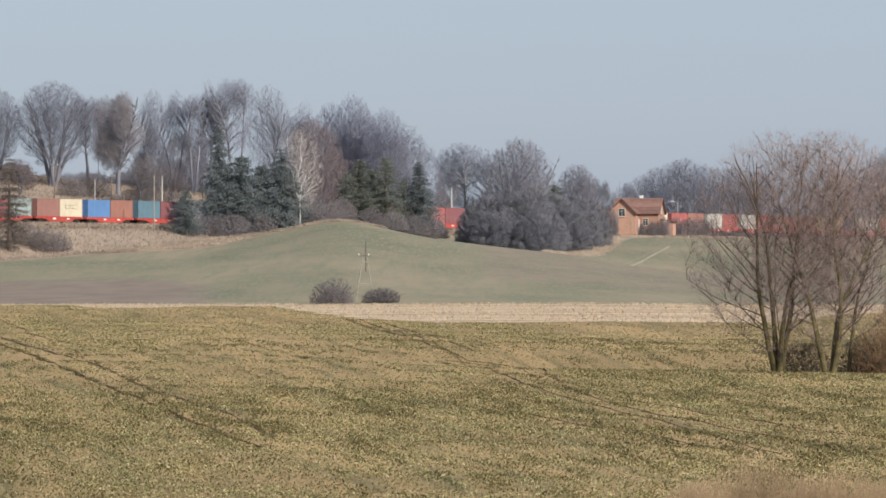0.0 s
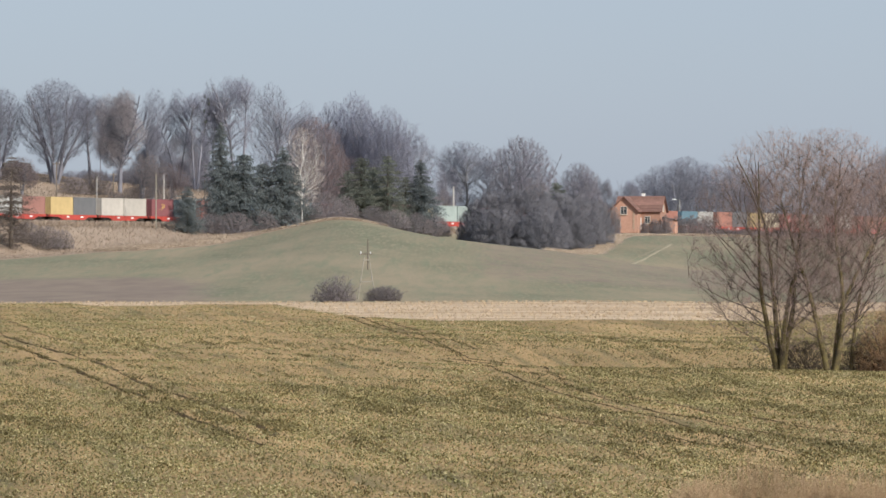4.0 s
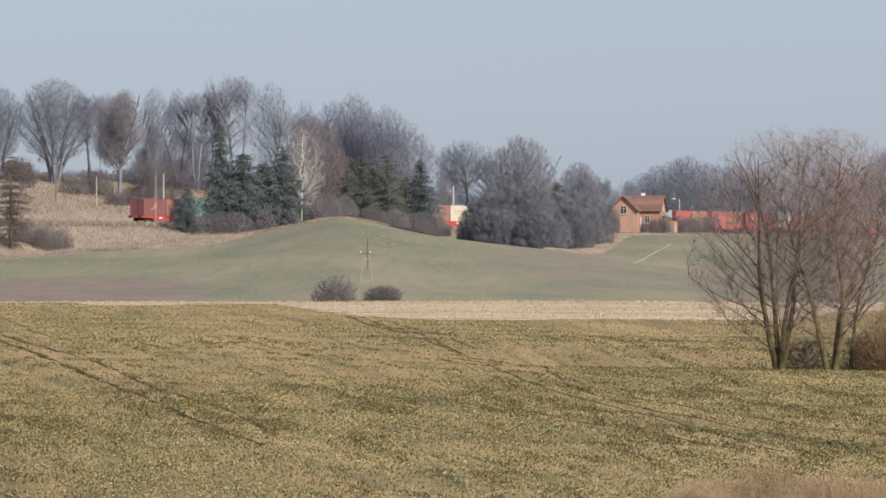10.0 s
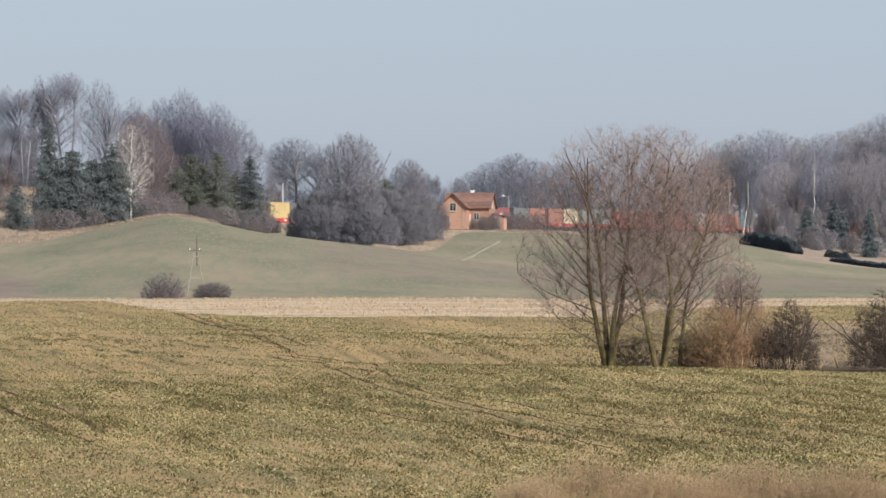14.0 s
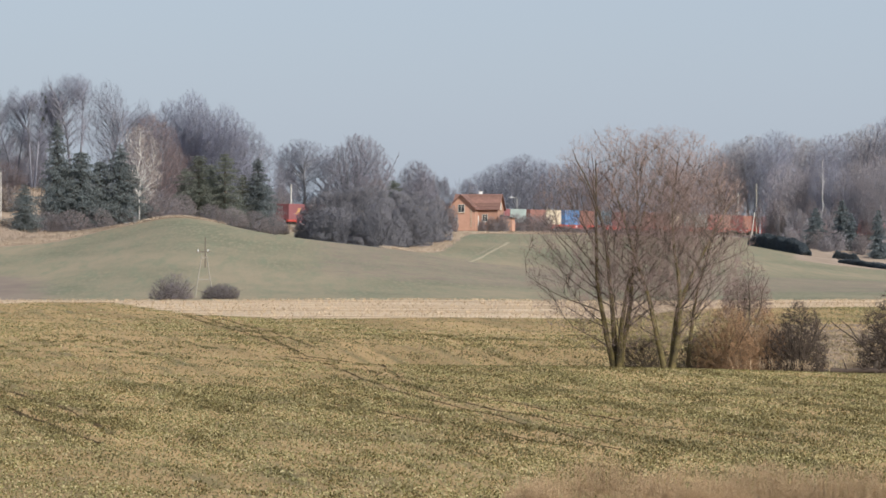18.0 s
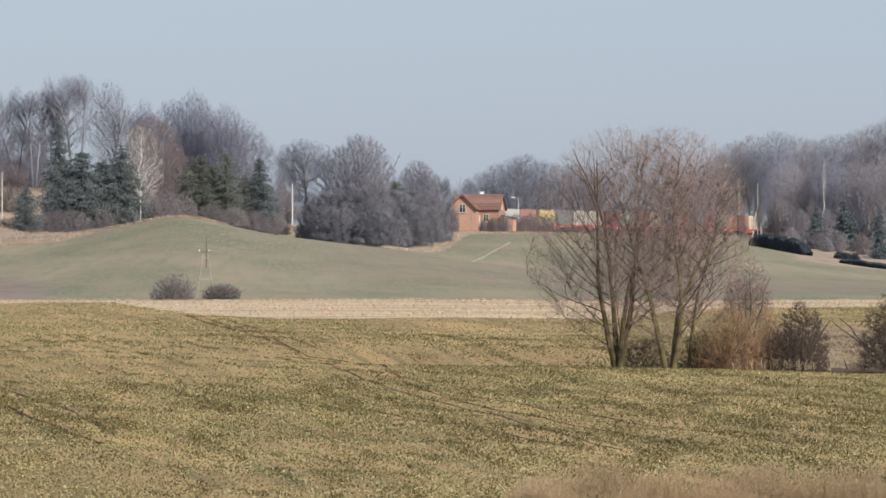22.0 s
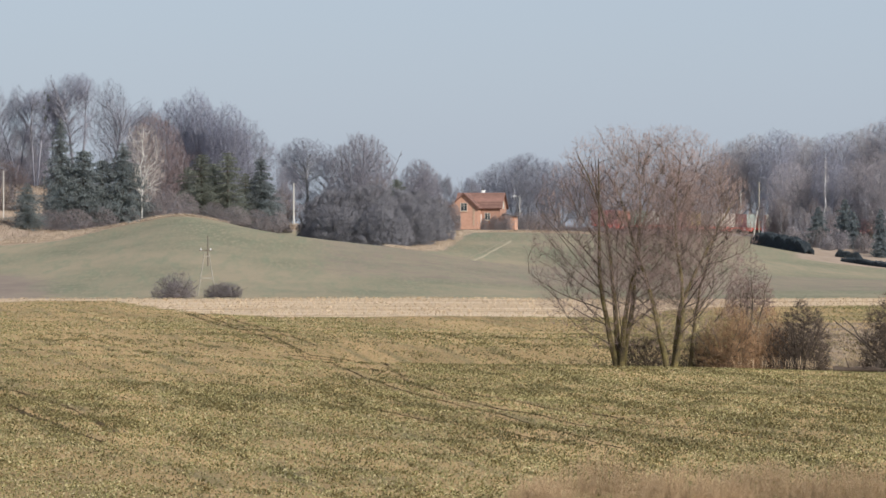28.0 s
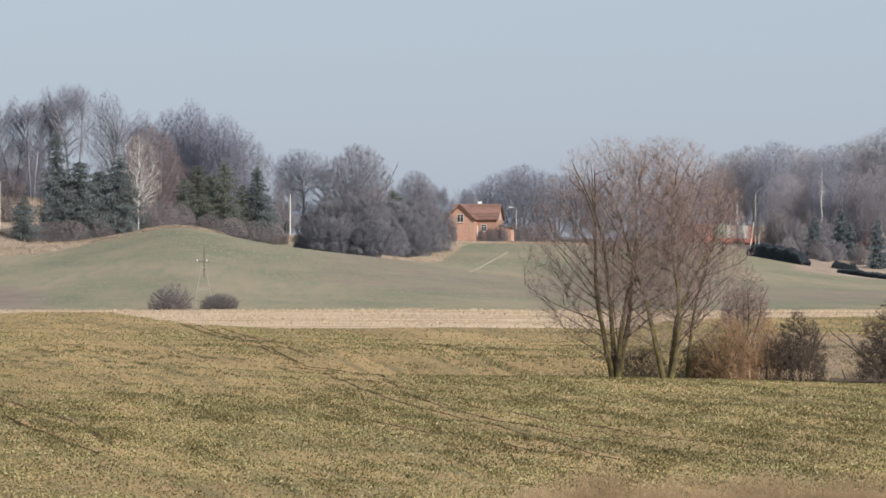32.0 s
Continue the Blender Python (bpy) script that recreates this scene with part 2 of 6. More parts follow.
LAND_MAT = ground_mat()
BARK = mat("bark_grey_brown", (0.10, 0.082, 0.066), (0.20, 0.165, 0.13), 2.0, 0.9, bump=0.5)
BARK_DARK = mat("dark_limb_bark", (0.058, 0.046, 0.038), (0.115, 0.09, 0.072), 2.0, 0.9, bump=0.4)
BARK_LICHEN = mat("bark_with_lichen", (0.04, 0.032, 0.024), (0.19, 0.156, 0.058), 1.2, 0.9, bump=0.5)
TWIG = mat("twigs_red_brown", (0.215, 0.156, 0.136), (0.315, 0.233, 0.204), 0.5, 0.85, bump=0, spread=0.1)
# Next five twig tones: distance haze put into the colour, paler and greyer.
TWIG_GREY_HAZED = twig_mat("twigs_grey_hazed", (0.339, 0.343, 0.406), (0.423, 0.426, 0.500))
TWIG_OAK_HAZED = twig_mat("twigs_oak_hazed", (0.325, 0.333, 0.405), (0.408, 0.416, 0.500))
TWIG_RUST_HAZED = twig_mat("twigs_rust_hazed", (0.297, 0.235, 0.233), (0.369, 0.300, 0.300))
TWIG_DARK_HAZED = twig_mat("twigs_dark_hazed", (0.273, 0.273, 0.297), (0.358, 0.351, 0.376))
TWIG_SCRUB_HAZED = twig_mat("twigs_scrub_hazed", (0.335, 0.294, 0.290), (0.412, 0.364, 0.359))
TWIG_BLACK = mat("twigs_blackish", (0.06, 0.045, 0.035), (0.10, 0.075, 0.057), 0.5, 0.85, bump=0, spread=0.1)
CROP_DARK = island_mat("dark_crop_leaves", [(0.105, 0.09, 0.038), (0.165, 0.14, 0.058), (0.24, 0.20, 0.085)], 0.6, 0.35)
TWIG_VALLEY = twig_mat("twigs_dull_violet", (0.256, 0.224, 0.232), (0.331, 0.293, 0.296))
# Haze is mixed into these two twig colours as well.
TWIG_VIOLET_HAZED = twig_mat("twigs_violet_hazed", (0.324, 0.305, 0.345), (0.404, 0.384, 0.430))
TWIG_WOOD_HAZED = twig_mat("twigs_wood_hazed", (0.436, 0.403, 0.419), (0.545, 0.507, 0.519))
TWIG_BROWN = mat("twigs_warm_brown", (0.24, 0.145, 0.08), (0.345, 0.215, 0.122), 0.5, 0.85, bump=0, spread=0.12)
TWIG_BIRCH = mat("twigs_birch_pale", (0.38, 0.33, 0.29), (0.48, 0.43, 0.39), 0.5, 0.8, bump=0, spread=0.1)
BIRCH_BARK = mat("bark_birch_white", (0.62, 0.60, 0.56), (0.75, 0.73, 0.70), 1.5, 0.7, bump=0.2)
# Bark of the far trees, lightened and blued in place of haze.
BARK_LIMB_HAZED = mat("bark_limb_hazed", (0.195, 0.195, 0.225), (0.260, 0.260, 0.295), 1.0, 0.9, bump=0.3)
BARK_FAR_HAZED = mat("bark_far_hazed", (0.218, 0.218, 0.243), (0.282, 0.282, 0.309), 1.0, 0.9, bump=0.3)
# Three needle tones with distance haze painted in, lighter than the foliage itself.
NEEDLE_HAZED = island_mat("spruce_needles_hazed", [(0.185, 0.215, 0.222), (0.22, 0.25, 0.25), (0.255, 0.285, 0.278)], lucent=0.55)
NEEDLE_WARM_HAZED = island_mat("pine_needles_hazed", [(0.20, 0.22, 0.185), (0.235, 0.255, 0.21), (0.275, 0.292, 0.235)], lucent=0.55)
NEEDLE_FAR_HAZED = island_mat("young_spruce_needles_hazed", [(0.12, 0.145, 0.158), (0.14, 0.168, 0.178), (0.165, 0.192, 0.196)], lucent=0.35)
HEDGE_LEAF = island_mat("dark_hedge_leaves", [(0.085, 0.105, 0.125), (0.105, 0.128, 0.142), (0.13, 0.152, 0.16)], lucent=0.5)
LARCH = island_mat("larch_shoots", [(0.12, 0.10, 0.09), (0.155, 0.13, 0.115), (0.19, 0.16, 0.14)], lucent=0.4)
TWIG_ORANGE = mat("twigs_orange", (0.42, 0.19, 0.08), (0.55, 0.27, 0.12), 0.5, 0.85, bump=0, spread=0.1)
CROP = island_mat("winter_crop_leaves", [(0.115, 0.12, 0.045), (0.21, 0.195, 0.07), (0.335, 0.285, 0.13), (0.53, 0.445, 0.25)], 0.6, 0.35)
STRAW_BLADE = island_mat("dry_straw_blades", [(0.51, 0.385, 0.25), (0.58, 0.45, 0.30), (0.66, 0.52, 0.36)], 0.8)
DRY_BLADE = island_mat("dry_bank_grass", [(0.26, 0.205, 0.158), (0.34, 0.272, 0.21), (0.43, 0.352, 0.275)], 0.85)
DRY_PALE = island_mat("pale_margin_grass", [(0.40, 0.315, 0.235), (0.47, 0.38, 0.285), (0.54, 0.445, 0.335)], 0.85)
WEED = island_mat("rusty_weed_stems", [(0.31, 0.21, 0.125), (0.42, 0.30, 0.18), (0.51, 0.39, 0.245)], 0.85)
# Brown soil, darkened to stand for the shade inside the ruts.
RUT = mat("shaded_soil_in_ruts", (0.055, 0.039, 0.021), (0.115, 0.083, 0.044), 1.5, 0.95, bump=0.6, coords="World", spec=0.02)
TRACK_SOIL = mat("trodden_pale_soil", (0.26, 0.23, 0.16), (0.32, 0.28, 0.195), 0.6, 0.95, bump=0.3, coords="World", spec=0.05)
CONCRETE = mat("weathered_concrete", (0.46, 0.44, 0.40), (0.60, 0.58, 0.53), 1.0, 0.9)
WOOD_POLE = mat("tarred_pole_wood", (0.11, 0.09, 0.07), (0.19, 0.16, 0.13), 1.0, 0.9)
WOOD_GREY = mat("silvered_pole_wood", (0.26, 0.24, 0.19), (0.36, 0.33, 0.27), 1.0, 0.9)
STEEL_DARK = mat("dark_dirty_steel", (0.05, 0.045, 0.04), (0.10, 0.085, 0.07), 3.0, 0.7, metal=0.3)
RAIL_STEEL = mat("rail_steel", (0.20, 0.14, 0.10), (0.32, 0.27, 0.23), 1.0, 0.5, metal=0.6, coords="World")
BALLAST = mat("ballast_stone", (0.16, 0.14, 0.125), (0.30, 0.27, 0.24), 4.0, 0.95, bump=0.8, coords="World")
SLEEPER = mat("sleeper_concrete", (0.28, 0.26, 0.23), (0.38, 0.35, 0.31), 2.0, 0.9)
WAGON_RED = mat("wagon_red_paint", (0.42, 0.065, 0.05), (0.52, 0.09, 0.07), 1.0, 0.55, bump=0.1, spread=0.1)
WHITE_PAINT = mat("white_paint", (0.74, 0.73, 0.70), (0.80, 0.80, 0.78), 1.0, 0.6, bump=0.05)
FRAME_PAINT = mat("weathered_white_paint", (0.46, 0.43, 0.38), (0.54, 0.51, 0.46), 1.0, 0.7, bump=0.05)
BRICK_MAT = mat("orange_brick", (0.40, 0.225, 0.16), (0.49, 0.295, 0.215), 2.5, 0.9, fine=6)
BRICK_PALE = mat("pale_brick_trim", (0.52, 0.40, 0.28), (0.62, 0.50, 0.38), 2.5, 0.9)
ROOF_TILE = mat("brown_red_roof_tile", (0.16, 0.09, 0.072), (0.24, 0.135, 0.105), 2.0, 0.8, fine=5)
GLASS = mat("dark_window_glass", (0.04, 0.05, 0.055), (0.06, 0.07, 0.075), 0.5, 0.1, bump=0, spec=0.6)


# ---- mesh helpers ---------------------------------------------------------
def raw_mesh(name, verts, faces, material=None):
    """A mesh from arrays; faces all of one size."""
    me = bpy.data.meshes.new(name)
    verts = np.ascontiguousarray(verts, np.float32)
    faces = np.ascontiguousarray(faces, np.int32)
    k = faces.shape[1]
    me.vertices.add(len(verts))
    me.vertices.foreach_set("co", verts.ravel())
    me.loops.add(faces.size)
    me.loops.foreach_set("vertex_index", faces.ravel())
    me.polygons.add(len(faces))
    me.polygons.foreach_set("loop_start", np.arange(0, faces.size, k, dtype=np.int32))
    me.update(calc_edges=True)
    if material:
        me.materials.append(material)
    return me


def under(name, me, parent, label="", m=None):
    """A mesh as a part of a thing."""
    ob = new(name, me)
    ob.parent = parent
    if m is not None:
        ob.matrix_basis = m
    return tagged(ob, label) if label else ob


def part(name, bm, material, parent, label="", smooth=False):
    """A bmesh as one part of a thing."""
    me = bpy.data.meshes.new(name)
    bm.to_mesh(me)
    bm.free()
    me.materials.append(material)
    if smooth:
        me.polygons.foreach_set("use_smooth", [True] * len(me.polygons))
    return under(name, me, parent, label)


def box(bm, cx, cy, cz, sx, sy, sz, bevel=0.0, m=None):
    """Adds a box, by its middle and size, with bevelled edges."""
    got = bmesh.ops.create_cube(bm, size=1.0, matrix=Matrix.Translation((cx, cy, cz)) @ Matrix.Diagonal((sx, sy, sz, 1)))
    vs = got["verts"]
    if bevel:
        es = list({e for v in vs for e in v.link_edges})
        vs = bmesh.ops.bevel(bm, geom=es, offset=bevel, segments=1, affect="EDGES")["verts"]
    if m is not None:
        bmesh.ops.transform(bm, matrix=m, verts=list(set(vs)))
    return bm


def rod(bm, a, b, r0, r1=None, sides=8):
    """Adds a tapered rod from a to b."""
    a, b = Vector(a), Vector(b)
    d = b - a
    m = Matrix.Translation((a + b) / 2) @ d.to_track_quat("Z", "Y").to_matrix().to_4x4()
    bmesh.ops.create_cone(bm, cap_ends=True, segments=sides, radius1=r0, radius2=r0 if r1 is None else r1, depth=d.length, matrix=m)
    return bm


def bm_new():
    return bmesh.new()


def tubes(p0, p1, r0, r1, sides=3):
    """Many tapered rods at once: vertices and quads."""
    p0, p1 = np.asarray(p0, float), np.asarray(p1, float)
    d = p1 - p0
    d /= np.maximum(np.linalg.norm(d, axis=1, keepdims=True), 1e-9)
    ref = np.where(np.abs(d[:, 2:3]) > 0.9, [[1.0, 0, 0]], [[0, 0, 1.0]])
    u = np.cross(d, ref)
    u /= np.maximum(np.linalg.norm(u, axis=1, keepdims=True), 1e-9)
    v = np.cross(d, u)
    ang = np.arange(sides) * 2 * math.pi / sides
    ring = u[:, None] * np.cos(ang)[None, :, None] + v[:, None] * np.sin(ang)[None, :, None]
    a = p0[:, None] + ring * np.asarray(r0)[:, None, None]
    b = p1[:, None] + ring * np.asarray(r1)[:, None, None]
    verts = np.concatenate([a, b], axis=1).reshape(-1, 3)
    base = (np.arange(len(p0)) * 2 * sides)[:, None]
    i = np.arange(sides)[None]
    j = (i + 1) % sides
    faces = np.stack([base + i, base + j, base + sides + j, base + sides + i], axis=2).reshape(-1, 4)
    return verts, faces


# ---- ground sheet ---------------------------------------------------------
def smooth_step(x, a, b):
    k = np.clip((x - a) / (b - a), 0, 1)
    return k * k * (3 - 2 * k)


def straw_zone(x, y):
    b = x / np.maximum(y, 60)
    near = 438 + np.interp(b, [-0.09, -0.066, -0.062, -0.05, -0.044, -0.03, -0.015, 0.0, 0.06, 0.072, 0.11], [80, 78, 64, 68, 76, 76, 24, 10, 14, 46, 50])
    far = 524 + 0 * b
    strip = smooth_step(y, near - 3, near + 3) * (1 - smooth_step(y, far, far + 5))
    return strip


def near_line(x, y, line):
    """Distance from a line of points."""
    best = np.full(np.shape(x), 1e9)
    for (ax, ay), (bx, by) in zip(line[:-1], line[1:]):
        k = np.clip(((x - ax) * (bx - ax) + (y - ay) * (by - ay)) / ((bx - ax) ** 2 + (by - ay) ** 2), 0, 1)
        best = np.minimum(best, np.hypot(x - ax - k * (bx - ax), y - ay - k * (by - ay)))
    return best


MARGIN = [(17.0, 806), (19.6, 830), (22.6, 862), (26.0, 905), (29.5, 940), (33.0, 952), (44.0, 962), (60.0, 985)]
FRINGE = [(-47.0, 800.0), (-36.0, 815.5), (-33.0, 826.5), (-28.8, 843.0), (-23.5, 850.0), (-19.0, 856.0), (-15.5, 860.0), (-12.0, 864.0)]
FIELD_PATHS = [[(24.6, 783), (28.8, 832.8), (32.2, 860.8), (35.5, 894)], [(26.8, 795), (31.0, 842.5), (33.7, 864.8), (36.1, 889)]]


def dry_zone(x, y):
    o = track_offset(x, y)
    b = x / np.maximum(y, 60)
    reach = np.interp(b, [-0.09, -0.05, -0.036, -0.02, -0.01, 0.005, 0.02, 0.03, 0.036, 0.10, 0.11], [24, 22, 22, 22, 20, 10, 8, 8, 8, 8, 12])
    front = smooth_step(-o, 1.0, 4.0) * (1 - smooth_step(-o, reach - 3, reach + 1))
    back = smooth_step(o, 3.0, 6.0) * (1 - smooth_step(o, 62, 80)) * (1 - smooth_step(b, -0.02, 0.0))
    verge = smooth_step(y, 520, 527) * (1 - smooth_step(y, 538, 552)) * (1 - smooth_step(b, -0.02, -0.005)) * 0.75
    right = smooth_step(b, 0.088, 0.095) * smooth_step(y, 930, 950) * (1 - smooth_step(y, 1040, 1060))
    tan = smooth_step(b, 0.083, 0.088) * smooth_step(y, 345, 352) * (1 - smooth_step(y, 400, 425)) * 0.46
    edge = 1 - smooth_step(np.minimum(near_line(x, y, MARGIN), near_line(x, y, FRINGE) - 1.2), 2.0, 3.6)
    return np.clip(front + back + verge + right + tan + edge, 0, 1)


def make_ground():
    side = np.concatenate([np.linspace(6, 140, 68)[1:], [150, 165, 190, 230, 300, 420, 650, 1000, 1700, 3000]])
    xs = np.concatenate([-side[::-1], np.linspace(-6, 6, 7), side])
    ys = np.concatenate([[-1500, -600, -200, -60, -10], np.arange(0, 150, 15), np.arange(150, 1180, 2.0), [1190, 1210, 1240, 1300, 1400, 1600, 2000, 2600, 3400, 4690]])
    gx, gy = np.meshgrid(xs, ys)
    gz = height(gx, gy)
    verts = np.stack([gx, gy, gz], axis=2).reshape(-1, 3)
    nx, ny = len(xs), len(ys)
    idx = np.arange(nx * ny).reshape(ny, nx)
    faces = np.stack([idx[:-1, :-1], idx[:-1, 1:], idx[1:, 1:], idx[1:, :-1]], axis=2).reshape(-1, 4)
    me = raw_mesh("ground", verts, faces, LAND_MAT)
    me.polygons.foreach_set("use_smooth", [True] * len(me.polygons))
    x, y = verts[:, 0], verts[:, 1]
    b = x / np.maximum(y, 60)
    zones = {
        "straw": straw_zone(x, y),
        "pasture": smooth_step(y, 526, 536),
        "dry": dry_zone(x, y),
        "bare": smooth_step(y, 536, 560) * (1 - smooth_step(y, 640, 720)) * (1 - smooth_step(b, -0.06, -0.022)) * 0.9 + 0.5 * smooth_step(b, -0.012, 0.012) * smooth_step(y, 600, 680) * (1 - smooth_step(y, 800, 815)),
    }
    for key, val in zones.items():
        me.attributes.new(key, "FLOAT", "POINT").data.foreach_set("value", np.ascontiguousarray(val, np.float32))
    return tagged(new("ground", me), "rolling farmland with crop field, straw strip and green hill", "ground", kind="structure")


ground = make_ground()


# ---- railway --------------------------------------------------------------
def make_railway():
    root = tagged(new("railway_track"), "single railway track on grey stone ballast", "railway", kind="structure")
    s = np.arange(-160.0, 520.0, 4.0)
    x, y, a = track_point(s)

    def strip(profile):
        """Sweeps a cross-section (side, height) along the track."""
        n = len(profile)
        side, up = np.array(profile).T
        px = x[:, None] + np.cos(a)[:, None] * side[None]
        py = y[:, None] - np.sin(a)[:, None] * side[None]
        pz = np.repeat((RAIL_TOP + up)[None], len(s), axis=0)
        verts = np.stack([px, py, pz], axis=2).reshape(-1, 3)
        i = np.arange(len(s) - 1)[:, None] * n
        k = np.arange(n - 1)[None]
        faces = np.stack([i + k, i + k + 1, i + n + k + 1, i + n + k], axis=2).reshape(-1, 4)
        return verts, faces

    v, f = strip([(-3.0, -0.68), (-1.75, -0.22), (-1.5, -0.2), (1.5, -0.2), (1.75, -0.22), (3.0, -0.68)])
    under("ballast", raw_mesh("ballast", v, f, BALLAST), root, "grey crushed stone ballast")
    for off in (-0.7525, 0.7525):
        prof = [(off - 0.07, -0.17), (off - 0.07, -0.15), (off - 0.012, -0.12), (off - 0.012, -0.04), (off - 0.036, -0.03), (off - 0.036, 0.0),
                (off + 0.036, 0.0), (off + 0.036, -0.03), (off + 0.012, -0.04), (off + 0.012, -0.12), (off + 0.07, -0.15), (off + 0.07, -0.17)]
        v, f = strip(prof)
        under("rail", raw_mesh("rail", v, f, RAIL_STEEL), root, "worn steel rail")
    ss = np.arange(-158.0, 516.0, 0.62)
    sx, sy, sa = track_point(ss)
    c, d = np.cos(sa), np.sin(sa)
    corners = np.array([(-1.3, -0.13, -0.27), (1.3, -0.13, -0.27), (1.3, 0.13, -0.27), (-1.3, 0.13, -0.27),
                        (-1.28, -0.1, -0.165), (1.28, -0.1, -0.165), (1.28, 0.1, -0.165), (-1.28, 0.1, -0.165)])
    px = sx[:, None] + c[:, None] * corners[None, :, 0] + d[:, None] * corners[None, :, 1]
    py = sy[:, None] - d[:, None] * corners[None, :, 0] + c[:, None] * corners[None, :, 1]
    pz = np.repeat((RAIL_TOP + corners[:, 2])[None], len(ss), axis=0)
    verts = np.stack([px, py, pz], axis=2).reshape(-1, 3)
    quad = np.array([(4, 5, 6, 7), (0, 1, 5, 4), (1, 2, 6, 5), (2, 3, 7, 6), (3, 0, 4, 7)])
    faces = (np.arange(len(ss))[:, None, None] * 8 + quad[None]).reshape(-1, 4)
    tagged(under("sleepers", raw_mesh("sleepers", verts, faces, SLEEPER), root, "concrete sleepers"), kind="stuff")


make_railway()


# ---- trees and shrubs -----------------------------------------------------
def spikes(p0, p1, r0):
    """Many pointed three-sided shoots at once: vertices and triangles."""
    d = unit(p1 - p0)
    u = unit(np.cross(d, np.where(np.abs(d[:, 2:3]) > 0.9, [[1.0, 0, 0]], [[0, 0, 1.0]])))
    v = np.cross(d, u)
    ring = [u * math.cos(a) + v * math.sin(a) for a in (0.3, 2.4, 4.5)]
    r = np.asarray(r0)[:, None]
    verts = np.stack([p0 + c * r for c in ring] + [p1], axis=1).reshape(-1, 3)
    base = (np.arange(len(p0)) * 4)[:, None, None]
    faces = (base + np.array([(0, 1, 3), (1, 2, 3), (2, 0, 3)])[None]).reshape(-1, 3)
    return verts, faces


def unit(v):
    return v / np.maximum(np.linalg.norm(v, axis=-1, keepdims=True), 1e-9)


def crown_points(rng, n, centre, radii, low, lobes, power, dome=False):
    """Random places in a crown made of several lobes inside one rounded form."""
    d = unit(rng.normal(0, 1, (n, 3)))
    p = d * rng.uniform(0, 1, (n, 1)) ** power
    if len(lobes):
        pick = rng.integers(0, len(lobes), n)
        p = lobes[pick, :3] + p * lobes[pick, 3:4]
    p[:, 2] = np.abs(p[:, 2]) if dome else np.where(p[:, 2] < 0, p[:, 2] * low, p[:, 2])
    return centre + p * radii


def attach(rng, targets, nodes, dirs, steps, reach=None, rise=0.3, bend=0.4, wobble=0.06, lift=0.0, least=0.0):
    """Grows one shoot to each target from the node that suits it best; gives the shoots' points."""
    out = []
    nd = nodes.astype(np.float32)
    nr = np.hypot(nd[:, 0], nd[:, 1])
    nn, nxy = (nd * nd).sum(1), nr * nr
    for a in range(0, len(targets), 1500):
        t = targets[a:a + 1500]
        t32 = t.astype(np.float32)
        flat2 = (t32[:, :2] ** 2).sum(1)[:, None] + nxy[None] - 2 * t32[:, :2] @ nd[:, :2].T
        up = t32[:, 2:3] - nd[None, :, 2]
        flat2 = np.maximum(flat2, 0)
        inward = np.maximum(0, nr[None] - np.hypot(t32[:, 0], t32[:, 1])[:, None])
        best = np.argmin(np.sqrt(flat2 + up * up) + 1.3 * np.maximum(0, rise * np.sqrt(flat2) - up) + inward, axis=1)
        p0, v = nodes[best], dirs[best]
        L = np.linalg.norm(t - p0, axis=1, keepdims=True)
        if reach:
            t = p0 + (t - p0) * np.clip(reach * rng.uniform(0.6, 1.1, L.shape) / np.maximum(L, 1e-6), 0, np.maximum(1, least * reach / np.maximum(L, 1e-6)))
            L = np.linalg.norm(t - p0, axis=1, keepdims=True)
        t = t + np.array([0, 0, lift]) * L
        p1 = p0 + unit(v * 0.35 + unit(t - p0) * 0.65 + np.array([0, 0, 0.06])) * L * bend
        k = np.linspace(0, 1, steps + 1)[None, :, None]
        pts = p0[:, None] * (1 - k) ** 2 + 2 * p1[:, None] * k * (1 - k) + t[:, None] * k ** 2
        pts[:, 1:] += rng.normal(0, 1, pts[:, 1:].shape) * (wobble * L / steps)[:, None]
        out.append(pts)
    return np.concatenate(out)


def shoots(pts, r0, r1):
    """Segments of many shoots that taper from r0 to r1."""
    n, k = pts.shape[0], pts.shape[1] - 1
    r = np.linspace(r0, r1, k + 1)
    return pts[:, :-1].reshape(-1, 3), pts[:, 1:].reshape(-1, 3), np.tile(r[:-1], n), np.tile(r[1:], n)


def ends(pts):
    """Nodes along shoots, past their start, with their directions."""
    return pts[:, 1:].reshape(-1, 3), unit(pts[:, 1:] - pts[:, :-1]).reshape(-1, 3)


